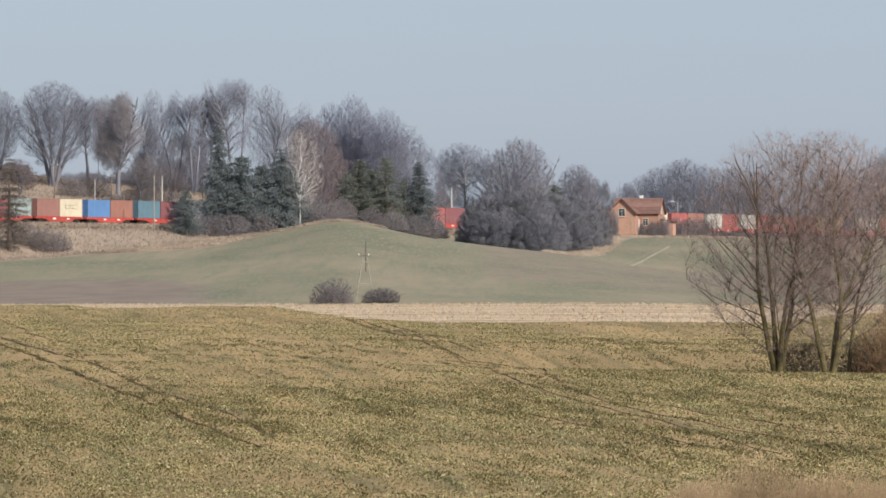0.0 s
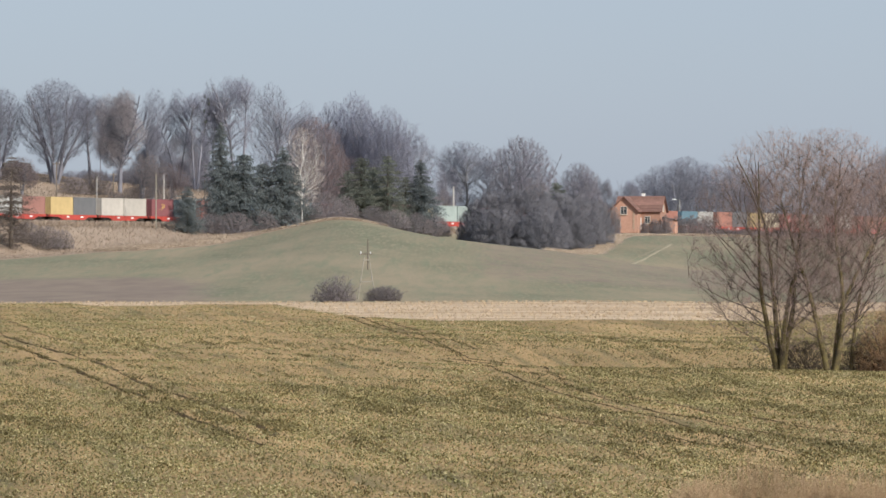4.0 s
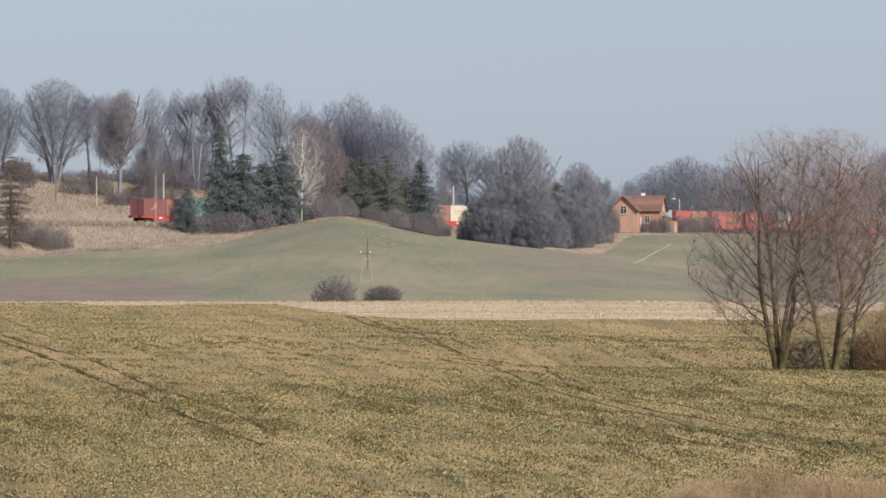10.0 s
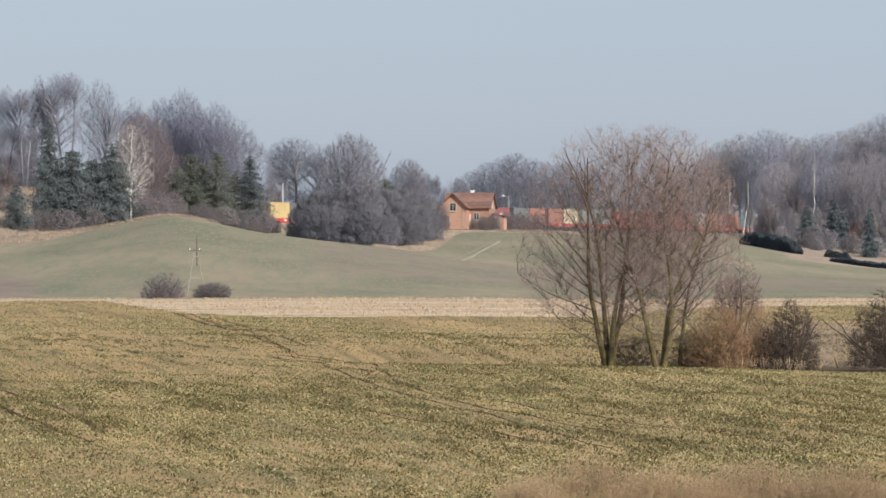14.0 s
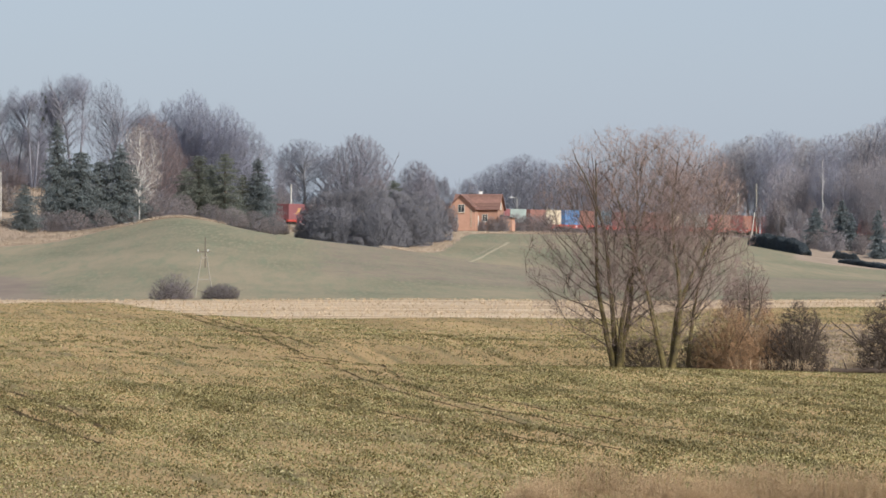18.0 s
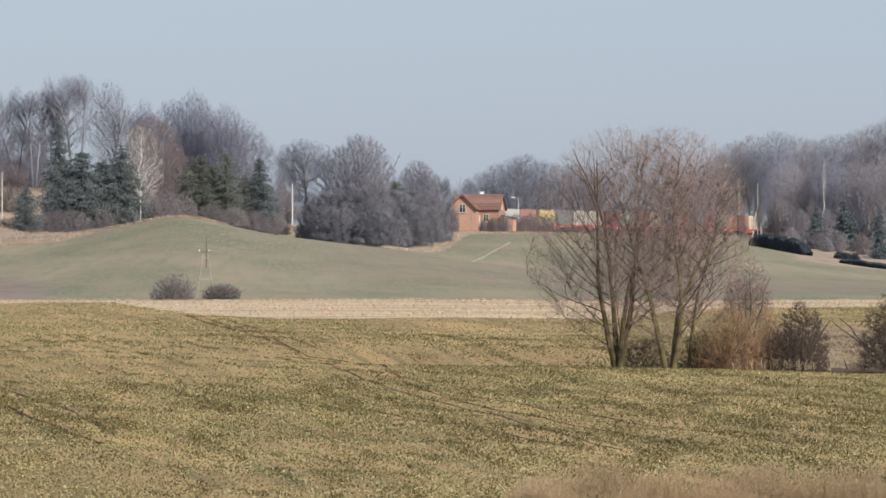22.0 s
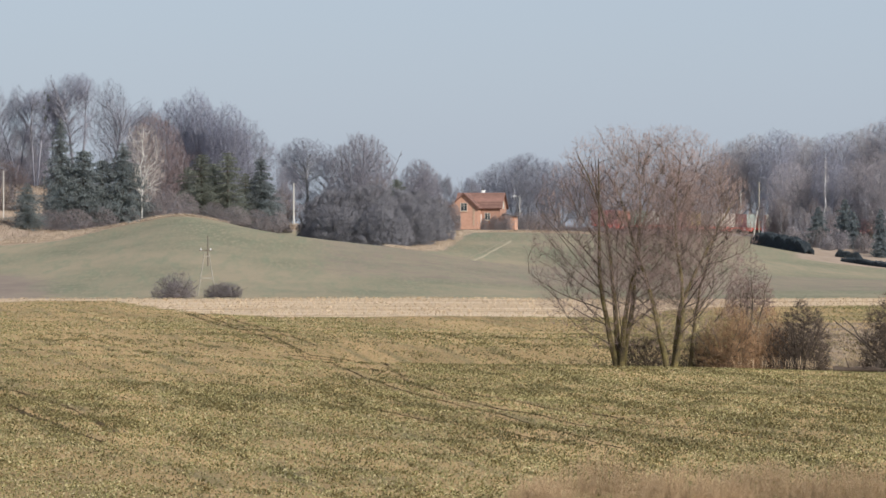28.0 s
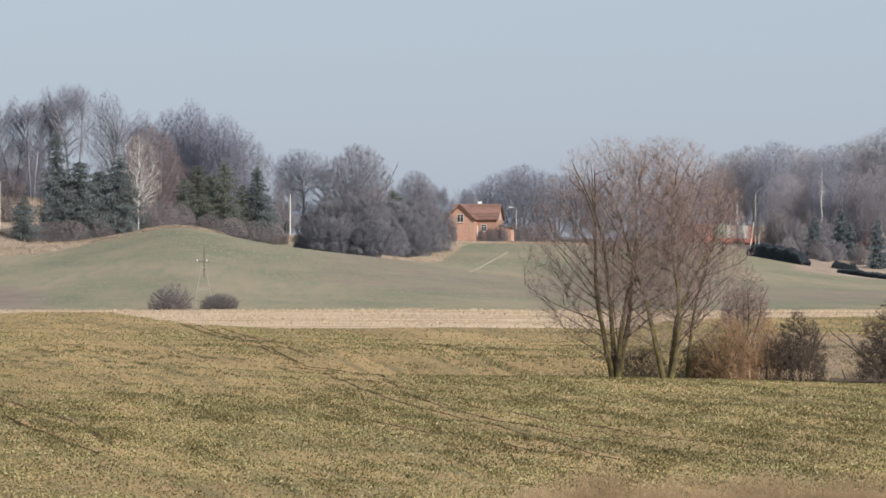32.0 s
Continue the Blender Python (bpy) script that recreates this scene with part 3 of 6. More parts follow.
def bare_tree(name, seed, tall, wide, girth, bark, twig, label, n_twigs=4000, twig_len=1.6, twig_r=0.016, category="tree", near=False, stems=1, base=0.15, spread=0.25,
              lobes=5, n1=9, n2=60, n3=360, low=1.0, rise=0.3, top=0.8, fork=1, mid=0.5, dome=False, lift=0.0, part_names=("trunk", "crown")):
    """A leafless tree or shrub: an Empty at its foot with its limbs and its cloud of fine shoots."""
    rng = np.random.default_rng(seed)
    centre = np.array([0, 0, tall * (base + (1 - base) * mid)])
    radii = np.array([wide / 2, wide / 2, tall * (1 - base) * (1 - mid)])
    low = low * mid / (1 - mid)
    if dome:
        centre, radii = np.array([0, 0, 0.05]), np.array([wide / 2, wide / 2, tall])
    lob = np.concatenate([unit(rng.normal(0, 1, (lobes, 3))) * rng.uniform(0.3, 0.5, (lobes, 1)), rng.uniform(0.45, 0.62, (lobes, 1))], axis=1) if lobes else np.zeros((0, 4))
    if lobes:
        lob[0] = (0, 0, 0.25, 0.72)
    stem = []
    for s in range(stems):
        a = s * 6.28 / stems + rng.uniform(-0.5, 0.5)
        out = np.array([math.cos(a), math.sin(a), 0.0])
        tip = out * wide * spread * (0.5 if stems == 1 else rng.uniform(0.7, 1.2)) * 0.5 + np.array([0, 0, tall * top * rng.uniform(0.8, 1.0)])
        foot = out * (0 if stems == 1 else girth * 1.05) - np.array([0, 0, 0.2])
        k = np.linspace(0, 1, 8)[:, None]
        mid = foot * 0.5 + tip * 0.5 - out * wide * 0.04 + rng.normal(0, 0.02 * wide, 3)
        stem.append(foot * (1 - k) ** 2 + 2 * mid * k * (1 - k) + tip * k ** 2 + rng.normal(0, 0.008 * tall, (8, 3)) * (k > 0))
    stem = np.array(stem)
    nodes, dirs = ends(stem)
    keep = nodes[:, 2] > tall * base * 0.6
    nodes, dirs = nodes[keep], dirs[keep]
    segs = [shoots(stem, girth, girth * 0.28)]
    for count, steps, r0, r1, power, reach in ((n1 * stems if stems < 4 else n1 * 3, 6, 0.40, 0.12, 0.35, 0.72), (n2, 4, 0.16, 0.06, 0.4, 0.86), (n3, 3, 0.075, 0.035, 0.4, 0.95)):
        pts = attach(rng, crown_points(rng, count, centre, radii * reach, low, lob, power, dome), nodes, dirs, steps, rise=rise)
        segs.append(shoots(pts, max(girth * r0, twig_r), max(girth * r1, twig_r * 0.9)))
        n2_, d2_ = ends(pts)
        nodes, dirs = np.concatenate([nodes, n2_]), np.concatenate([dirs, d2_])
    root = tagged(new(name), label, category)
    vs, fs, at = [], [], 0
    for (p0, p1, r0, r1), sides in zip(segs, (8, 6, 4, 3)):
        v, f = tubes(p0, p1, r0, r1, sides)
        vs.append(v), fs.append(f + at)
        at += len(v)
    me = raw_mesh(part_names[0], np.concatenate(vs), np.concatenate(fs), bark)
    me.polygons.foreach_set("use_smooth", [True] * len(me.polygons))
    under(part_names[0], me, root)
    pts = attach(rng, crown_points(rng, n_twigs, centre, radii, low, lob, 0.36, dome), nodes, dirs, 2, reach=twig_len, rise=0.1, wobble=0.15, lift=lift)
    p0, p1, r0, r1 = shoots(pts, twig_r, twig_r * 0.5)
    for k in range(fork):
        g = rng.uniform(0.2, 1.0, (len(pts), 1))
        q = pts[:, 1] + (pts[:, 2] - pts[:, 1]) * (g - 0.3)
        L = np.linalg.norm(pts[:, 2] - pts[:, 0], axis=1, keepdims=True)
        d = unit(unit(pts[:, 2] - pts[:, 1]) + rng.normal(0, 0.5, (len(pts), 3)) + np.array([0, 0, 0.15]))
        p0, p1 = np.concatenate([p0, q]), np.concatenate([p1, q + d * np.minimum(L, twig_len) * rng.uniform(0.35, 0.8, L.shape)])
        r0, r1 = np.concatenate([r0, np.full(len(q), twig_r * 0.75)]), np.concatenate([r1, np.full(len(q), twig_r * 0.4)])
    p0[:, 2], p1[:, 2] = np.maximum(p0[:, 2], 0.0), np.maximum(p1[:, 2], 0.02)
    v, f = tubes(p0, p1, r0, r1, 3) if near else spikes(p0, p1, r0 * 1.3)
    under(part_names[1], raw_mesh(part_names[1], v, f, twig), root)
    return root


def inside_exit(p, d, centre, radii, floor):
    """How far each ray runs until it leaves the crown's rounded form."""
    far = np.linspace(0.05, 1.0, 30)[None, :, None] * radii[2] * 2.2
    q = (p[:, None] + d[:, None] * far - centre) / np.where(p[:, None, 2:3] + d[:, None, 2:3] * far < centre[2], [[[radii[0], radii[1], floor]]], [[[radii[0], radii[1], radii[2]]]])
    ok = (np.abs(q) ** 2.3).sum(2) < 1
    return np.where(ok, far[:, :, 0], 0.0).max(1)


def grow(rng, p, d, length, steps, up, wobble):
    """Polylines that start at p along d and bend upward on their way."""
    pts = [p]
    for k in range(steps):
        d = unit(d + np.array([0, 0, up / steps]) + rng.normal(0, wobble, d.shape))
        p = p + d * (length / steps)[:, None]
        pts.append(p)
    return np.stack(pts, axis=1)


def bud(rng, pts, per, first, angle, outward=0.0):
    """Places and directions of side branches, per to each parent, from the fraction first on."""
    n, steps = pts.shape[0], pts.shape[1] - 1
    f = first + (1 - first) * (np.arange(per)[None] + rng.uniform(0, 1, (n, per))) / per
    i = np.minimum((f * steps).astype(int), steps - 1)
    own = np.repeat(np.arange(n), per)
    i, f = i.ravel(), f.ravel()
    a, b = pts[own, i], pts[own, i + 1]
    p = a + (b - a) * (f * steps - i)[:, None]
    d = unit(b - a)
    side = rng.normal(0, 1, d.shape)
    if outward:
        side = unit(side) + outward * unit(p * [1, 1, 0] + 1e-6)
    side = unit(side - d * (side * d).sum(1, keepdims=True))
    lo, hi = angle
    th = np.radians(lo + (hi - lo) * f + rng.normal(0, 7, len(f)))[:, None]
    return p, unit(d * np.cos(th) + side * np.sin(th)), own, f


def branching_tree(name, seed, tall, wide, girth, bark, twig, label, stems=1, base=0.1, mid=0.5, lean=(4, 12), l1=12, n2=140, n3=800, n_twigs=5000, fork=1, angle=(66, 24), twig_len=0.9,
                   twig_r=0.006, up=0.3, near=False, category="tree", top=0.84, rise=0.7, power=0.42, lift=0.25, airy=0.0, lobes=0, thin=1.0, limb=None):
    """A leafless tree: stems that fan out, ascending limbs to the crown's edge, branches and shoots that fill its rounded form."""
    rng = np.random.default_rng(seed)
    zc = tall * (base + (1 - base) * mid)
    centre, radii, floor = np.array([0, 0, zc]), np.array([wide / 2, wide / 2, tall - zc]), zc - tall * base * 0.8
    a = (np.arange(stems) + rng.uniform(-0.25, 0.25, stems)) * 6.283 / stems
    tilt = np.radians(rng.uniform(*lean, stems)) * (1 if stems > 1 else 0.3)
    out = np.stack([np.cos(a), np.sin(a), 0 * a], axis=1)
    d = unit(out * np.sin(tilt)[:, None] + np.array([0, 0, 1.0]) * np.cos(tilt)[:, None])
    p = out * (girth * 1.1 if stems > 1 else 0) - np.array([0, 0, 0.2])
    length = tall * top * rng.uniform(0.85, 1.05, stems)
    stem = grow(rng, p, d, length, 12, 0.05, 0.06)
    segs = [shoots(stem, girth, girth * 0.10)]
    p, d, own, f = bud(rng, stem, l1, base * 0.9 + 0.06, angle, 1.1)
    run = np.maximum(inside_exit(p, d, centre, radii, floor) * rng.uniform(0.6, 0.95, len(p)), 0.5)
    b1 = grow(rng, p, d, run, 7, up, 0.06)
    segs.append(shoots(b1, girth * 0.28 * thin, max(girth * 0.06 * thin, twig_r * 1.5)))
    nodes, dirs = [np.concatenate(q) for q in zip(ends(stem), ends(b1))]
    high = nodes[:, 2] > tall * base * 0.7
    nodes, dirs = nodes[high], dirs[high]
    none = np.zeros((0, 4))
    if lobes:  # an uneven crown of several clumps
        way = unit(rng.normal(0, 1, (lobes, 3)) * [1, 1, 0.8] + [0, 0, 0.15])
        none = np.concatenate([way * rng.uniform(0.45, 0.72, (lobes, 1)), rng.uniform(0.28, 0.45, (lobes, 1))], axis=1)
        none[0] = (0, 0, 0.1, 0.6)
    for count, steps, r0, r1, reach, wob in ((n2, 4, 0.13, 0.05, 0.93, 0.07), (n3, 3, 0.06, 0.03, 0.98, 0.09)):
        goal = crown_points(rng, count, centre, radii * reach, floor / radii[2], none, power)
        goal = goal[rng.uniform(0, 1, count) < 1 - airy * np.clip(1.25 - goal[:, 2] / (tall * 0.75), 0, 1)]
        pts = attach(rng, goal, nodes, dirs, steps, rise=rise, bend=0.5, wobble=wob)
        segs.append(shoots(pts, max(girth * r0 * thin, twig_r * 1.4), max(girth * r1 * thin, twig_r)))
        more, way = ends(pts)
        nodes, dirs = np.concatenate([nodes, more]), np.concatenate([dirs, way])
    root = tagged(new(name), label, category)
    for part_name, group, sides, m in (("trunk", segs[:1], (9,), bark), ("branchwork", segs[1:], (5, 4, 3), limb or bark)):
        vs, fs, at = [], [], 0
        for (p0, p1, r0, r1), k in zip(group, sides):
            v, q = tubes(p0, p1, r0, r1, k)
            vs.append(v), fs.append(q + at)
            at += len(v)
        me = raw_mesh(part_name, np.concatenate(vs), np.concatenate(fs), m)
        me.polygons.foreach_set("use_smooth", [True] * len(me.polygons))
        under(part_name, me, root)
    goal = crown_points(rng, n_twigs, centre, radii, floor / radii[2], none, power)
    goal = goal[rng.uniform(0, 1, n_twigs) < 1 - airy * np.clip(1.25 - goal[:, 2] / (tall * 0.75), 0, 1)]  # thinner below
    pts = attach(rng, goal, nodes, dirs, 2, reach=twig_len, rise=0.3, wobble=0.1, lift=lift, least=0.6)
    p0, p1, r0, r1 = shoots(pts, twig_r, twig_r * 0.5)
    for k in range(fork):
        q = pts[:, 1] + (pts[:, 2] - pts[:, 1]) * rng.uniform(-0.3, 0.7, (len(pts), 1))
        d = unit(unit(pts[:, 2] - pts[:, 1]) + rng.normal(0, 0.4, (len(pts), 3)) + np.array([0, 0, 0.3]))
        L = np.minimum(np.linalg.norm(pts[:, 2] - pts[:, 0], axis=1, keepdims=True), twig_len)
        p0, p1 = np.concatenate([p0, q]), np.concatenate([p1, q + d * L * rng.uniform(0.35, 0.8, L.shape)])
        r0, r1 = np.concatenate([r0, np.full(len(q), twig_r * 0.75)]), np.concatenate([r1, np.full(len(q), twig_r * 0.4)])
    v, q = tubes(p0, p1, r0, r1, 3) if near else spikes(p0, p1, r0 * 1.3)
    under("crown", raw_mesh("crown", v, q, twig), root)
    return root


def twigs(rng, p0, p1, count, length, radius, up):
    """Short side shoots along the given stems."""
    pick = rng.integers(0, len(p0), count)
    f = rng.uniform(0.2, 1, (count, 1))
    q = p0[pick] + (p1[pick] - p0[pick]) * f
    d = unit(unit(p1[pick] - p0[pick]) * 0.7 + rng.normal(0, 0.5, (count, 3)) + np.array([0, 0, up * 0.4]))
    return q, q + d * length * rng.uniform(0.4, 1.2, (count, 1)), np.full(count, radius), np.full(count, radius * 0.7)


def conifer(name, seed, tall, wide, needle, label, tiers=26, droop=0.35, point=1.0, dense=1.0, spray=0.36):
    """An evergreen: trunk, whorls of boughs and many small sprays of needles."""
    rng = np.random.default_rng(seed)
    root = tagged(new(name), label, "tree")
    pts, dirs = [], []
    bough0, bough1 = [], []
    for t in range(tiers):
        f = (t + rng.uniform(0, 0.8)) / tiers
        z = tall * (0.04 + 0.95 * f)
        reach = wide / 2 * (1 - f) ** (0.75 * point) * rng.uniform(0.6, 1.15) * min(1.0, 0.55 + f * 4) + 0.1
        n = int(rng.integers(6, 10))
        a0 = rng.uniform(0, 6.28)
        for k in range(n):
            a = a0 + k * 6.28 / n + rng.uniform(-0.3, 0.3)
            r = reach * rng.uniform(0.5, 1.25)
            tip = np.array([math.cos(a) * r, math.sin(a) * r, z - droop * r * rng.uniform(0.5, 1.3)])
            base = np.array([0, 0, z])
            bough0.append(base), bough1.append(tip)
            m = max(8, int(r * 22 * dense))
            g = rng.uniform(0.08, 1.0, (m, 1)) ** 0.9
            q = base + (tip - base) * g + rng.normal(0, 0.10 * r + 0.05, (m, 3)) * [1, 1, 0.5]
            pts.append(q)
            dirs.append(unit(np.repeat([tip - base], m, axis=0) + rng.normal(0, 0.6, (m, 3)) * r))
    q, d = np.concatenate(pts), np.concatenate(dirs)
    n = len(q)
    w = unit(np.cross(d, rng.normal(0, 1, (n, 3))))
    L = spray * rng.uniform(0.5, 1.3, (n, 1))
    verts = np.stack([q - d * L * 0.4, q + w * L * 0.32, q + d * L * 0.6 - [0, 0, 0.08], q - w * L * 0.32], axis=1).reshape(-1, 3)
    faces = np.arange(n * 4).reshape(-1, 4)
    v, f = tubes(np.array([[0, 0, -0.2], [0, 0, tall * 0.5]]), np.array([[0, 0, tall * 0.5], [0, 0, tall]]), [wide * 0.045, wide * 0.028], [wide * 0.028, 0.015], 7)
    b0, b1 = np.array(bough0), np.array(bough1)
    v2, f2 = tubes(b0, b1, np.full(len(b0), 0.04), np.full(len(b0), 0.012), 3)
    under("trunk", raw_mesh("trunk", np.concatenate([v, v2]), np.concatenate([f, f2 + len(v)]), BARK), root)
    under("crown", raw_mesh("crown", verts, faces, needle), root)
    return root


def bush(name, seed, tall, wide, stem_mat, twig_mat, label, n_twigs=2600, twig_len=0.9, twig_r=0.016, near=False, stems=9, n3=300, lobes=0):
    """A shrub: stems fanning from the ground under a cloud of twigs."""
    return bare_tree(name, seed, tall, wide, max(0.03, tall * 0.011), stem_mat, twig_mat, label, n_twigs, twig_len, twig_r, "bush", near, stems=stems, base=0.0, spread=0.9,
                     lobes=lobes, n1=8, n2=70, n3=n3, rise=0.25, top=0.7, dome=True, lift=0.15, part_names=("branchwork", "crown"))


def stand(ob, x, y, turn=0.0, sx=1.0, sz=1.0, sink=0.05):
    ob.matrix_basis = pose(x, y, float(height(x, y)) - sink, 0, 0, turn)
    ob.scale = (sx, sx, sz)
    return ob


def stand_copy(proto, x, y, turn, sx=1.0, sz=1.0, sink=0.05, label=""):
    ob = copy_thing(proto, pose(x, y, float(height(x, y)) - sink, 0, 0, turn))
    ob.scale = (sx, sx, sz)
    if label:
        tagged(ob, label)
    return ob


# ---- trees of the hill and the distance: x, y, height, crown width --------
FAN_TREES = [
    (-62.4, 905, 16.6, 10.0),
    (-71.3, 905, 14.2, 6.7),
]
LEANING_CROWNS = [
    (-51.9, 905, 16.1, 6.8),
]
TALL_TREES = [
    (-33.8, 930, 20.7, 6.3),
    (-28.8, 935, 20.6, 6.6),
    (-37.8, 930, 19.0, 4.3),
    (-57.3, 915, 14.7, 4.6),
    (-48.7, 950, 16.6, 4.2),
    (-45.1, 955, 16.6, 4.2),
    (-41.7, 950, 16.5, 4.8),
    (-56.4, 925, 13.7, 3.2),
    (-24.7, 985, 18.5, 5.4),
]
OAKS = [
    (-18.7, 962, 19.8, 6.8),
    (-15.0, 960, 21.7, 7.1),
    (-13.1, 955, 19.9, 6.1),
    (-9.4, 950, 20.0, 7.6),
    (-9.0, 948, 17.8, 5.7),
]
OPEN_TREES = [
    (-4.5, 955, 17.6, 9.4),
    (4.5, 1010, 15.9, 7.9),
]
RUST_TREES = [
    (-20.6, 905, 17.4, 8.7),
    (-17.8, 912, 13.4, 4.8),
]
DOME_TREES = [
    (13.8, 1000, 16.6, 11.6),
    (25.1, 1040, 12.8, 7.4),
]
BACK_TREES = [
    (-51.2, 1000, 11.2, 6.0),
    (-46.7, 1005, 10.9, 5.5),
    (-43.4, 1010, 10.5, 4.6),
    (-25.1, 1010, 16.2, 5.6),
    (-20.8, 1020, 15.5, 6.7),
    (-15.4, 1020, 15.2, 6.1),
    (-10.6, 1030, 14.7, 5.7),
    (1.3, 1050, 12.2, 4.7),
    (26.9, 1075, 11.4, 6.5),
    (31.1, 1090, 10.8, 4.4),
    (36.5, 1130, 10.1, 5.1),
]
BANK_BUSHES = [
    (-59, 798, 3.1, 6),
    (-56.2, 798, 3.5, 5.2),
    (-54.2, 801, 2.9, 4),
    (-68.1, 900, 3.2, 7.2),
    (-55.2, 895, 4.1, 6.3),
    (-48.8, 885, 3.1, 5.3),
    (-51.2, 880, 2.2, 4),
    (-42.8, 880, 4.4, 4.4),
    (-58.4, 890, 3, 5.4),
]
HILL_SCRUB = [
    (-78.4, 959, 2.6, 5.8),
    (-74.6, 948, 2.3, 5.5),
    (-71.9, 950, 1.2, 7.2),
    (-69.2, 952, 1.4, 7),
    (-66.5, 954, 1.7, 6.8),
    (-63.7, 956, 2.1, 6.6),
    (-61, 958, 2.4, 6.4),
    (-58.2, 960, 2.7, 6.3),
    (-54.7, 949, 2.9, 6),
    (-51.9, 951, 4.4, 5.8),
    (-49.2, 953, 4.7, 5.6),
    (-46.4, 955, 5.0, 7.3),
    (-43.6, 957, 5.2, 7.1),
    (-40.8, 959, 5.6, 6.9),
    (-37.5, 948, 3.4, 6.7),
    (-34.7, 950, 3.4, 6.5),
    (-31.9, 952, 3.4, 6.3),
    (-29.1, 954, 3.4, 6.1),
]
FAR_POPLARS = [
    (42.2, 1180, 12.9, 6.9),
    (44.4, 1160, 13.8, 7.6),
    (47.5, 1150, 15.1, 8.3),
    (49.8, 1150, 15.6, 9),
    (53.7, 1160, 14.9, 8.3),
    (56.7, 1150, 13.7, 9),
    (60.7, 1150, 14.3, 9),
    (64.8, 1150, 13.6, 9),
]
SCRUB_TREES = [
    (-47.4, 885, 9.3, 9.2),
    (-43.3, 900, 6.8, 7.3),
    (-46.1, 893, 5.6, 6.2),
    (-15, 911, 12.8, 7.4),
    (16.4, 985, 10.1, 6.8),
    (1.2, 972, 5.2, 7.5),
    (6.0, 978, 5.6, 8),
    (-4.5, 965, 5.0, 7),
    (-0.4, 960, 7.7, 6.6),
    (-65, 870, 6.6, 6),
    (-69.4, 860, 5.8, 6),
]
SPRUCES = [
    (-33.4, 846, 16.8, 8.0),
    (-3.5, 884, 11.8, 8.2),
    (-34.2, 853, 8.6, 5.0),
]
PINES = [
    (-12.7, 878, 11, 8.6),
    (-8.6, 878, 11.6, 8.1),
    (-10.8, 882, 9.9, 7.9),
    (-5.9, 884, 8.8, 6.5),
    (19.7, 975, 9.4, 6.6),
    (-15, 884, 9.4, 6.2),
]
BROAD_FIRS = [
    (-38.0, 838, 7.0, 6.6),
    (-29.9, 846, 12.2, 9.7),
    (-24.2, 850, 12.5, 9),
    (-27.2, 850, 10.4, 7.9),
    (-31.9, 850, 9.2, 7.9),
    (-22.5, 856, 8.6, 6.7),
]
CREST_BUSHES = [
    (-10.8, 868, 3.0, 5.5),
    (-7.6, 871, 3.2, 5.8),
    (-4.2, 874, 3.3, 5.8),
    (-1.0, 877, 3.2, 5.2),
    (-17.8, 862, 4.5, 5.4),
    (-20, 858, 4.2, 4.7),
    (-15.2, 872, 4.3, 5.3),
    (-34.6, 842, 3.2, 6.3),
    (-31.2, 842, 3.5, 6.8),
    (-27.5, 845, 3.4, 6.4),
    (-23.8, 850, 3.3, 5.1),
    (-20.2, 858, 2.6, 5.2),
    (-16.7, 868, 3.4, 5.2),
    (-8.3, 882, 3.2, 6.2),
    (-4.8, 885, 3.3, 5.3),
    (-1.3, 900, 3.4, 5),
]
DARK_BUSHES = [
    (5.1, 872, 6.6, 6.6),
    (7.4, 872, 8.6, 9.9),
    (10.6, 872, 9.4, 10.9),
    (14.1, 872, 9.5, 10.9),
    (17.7, 876, 9.1, 10.5),
    (21.1, 884, 8.4, 9.6),
    (24, 893, 7.3, 7.2),
    (8.7, 862, 6.3, 9.4),
    (15.2, 860, 7.0, 10.3),
    (19.7, 870, 6.9, 8.5),
    (6.4, 866, 6.0, 7.0),
]
HOUSE_BUSHES = [
    (26.3, 948, 6.6, 5.7),
    (28.5, 946, 5.7, 3.8),
    (40.8, 972, 3.7, 5.4),
    (43.2, 974, 3.7, 5.9),
    (46.2, 978, 3.7, 6.4),
    (49.4, 982, 1.5, 6.4),
    (52.6, 986, 1.5, 6.4),
    (55.9, 992, 1.5, 7),
    (60.8, 1000, 1.5, 7),
    (35.9, 955, 3.1, 3.5),
    (38.2, 960, 3.8, 4),
    (34.1, 955, 2.6, 2.5),
    (65.9, 1008, 1.5, 6.1),
]
WOOD_TREES = [
    (90.0, 1145, 16, 11),
    (92.0, 1140, 18.4, 10.9),
    (96.0, 1146, 19.6, 11.8),
    (99.9, 1136, 22.2, 12.8),
    (105.4, 1152, 21.9, 12.1),
    (106.4, 1120, 20.3, 11.8),
    (109.3, 1110, 20.5, 12.5),
    (114.2, 1120, 21.3, 12.6),
    (117.1, 1110, 22.5, 12.5),
    (121, 1110, 24.2, 13.3),
    (125.5, 1110, 25.5, 14),
    (131.1, 1120, 25.8, 14.2),
    (97.8, 1092, 14.8, 9.1),
    (96.7, 1075, 15, 9.8),
    (101, 1075, 14.2, 9.1),
    (104.8, 1070, 15.8, 9.8),
    (108.6, 1060, 16.3, 9.7),
    (112.4, 1050, 18, 10.3),
    (117.1, 1050, 19.3, 10.3),
    (82.7, 1150, 13.9, 11.3),
]
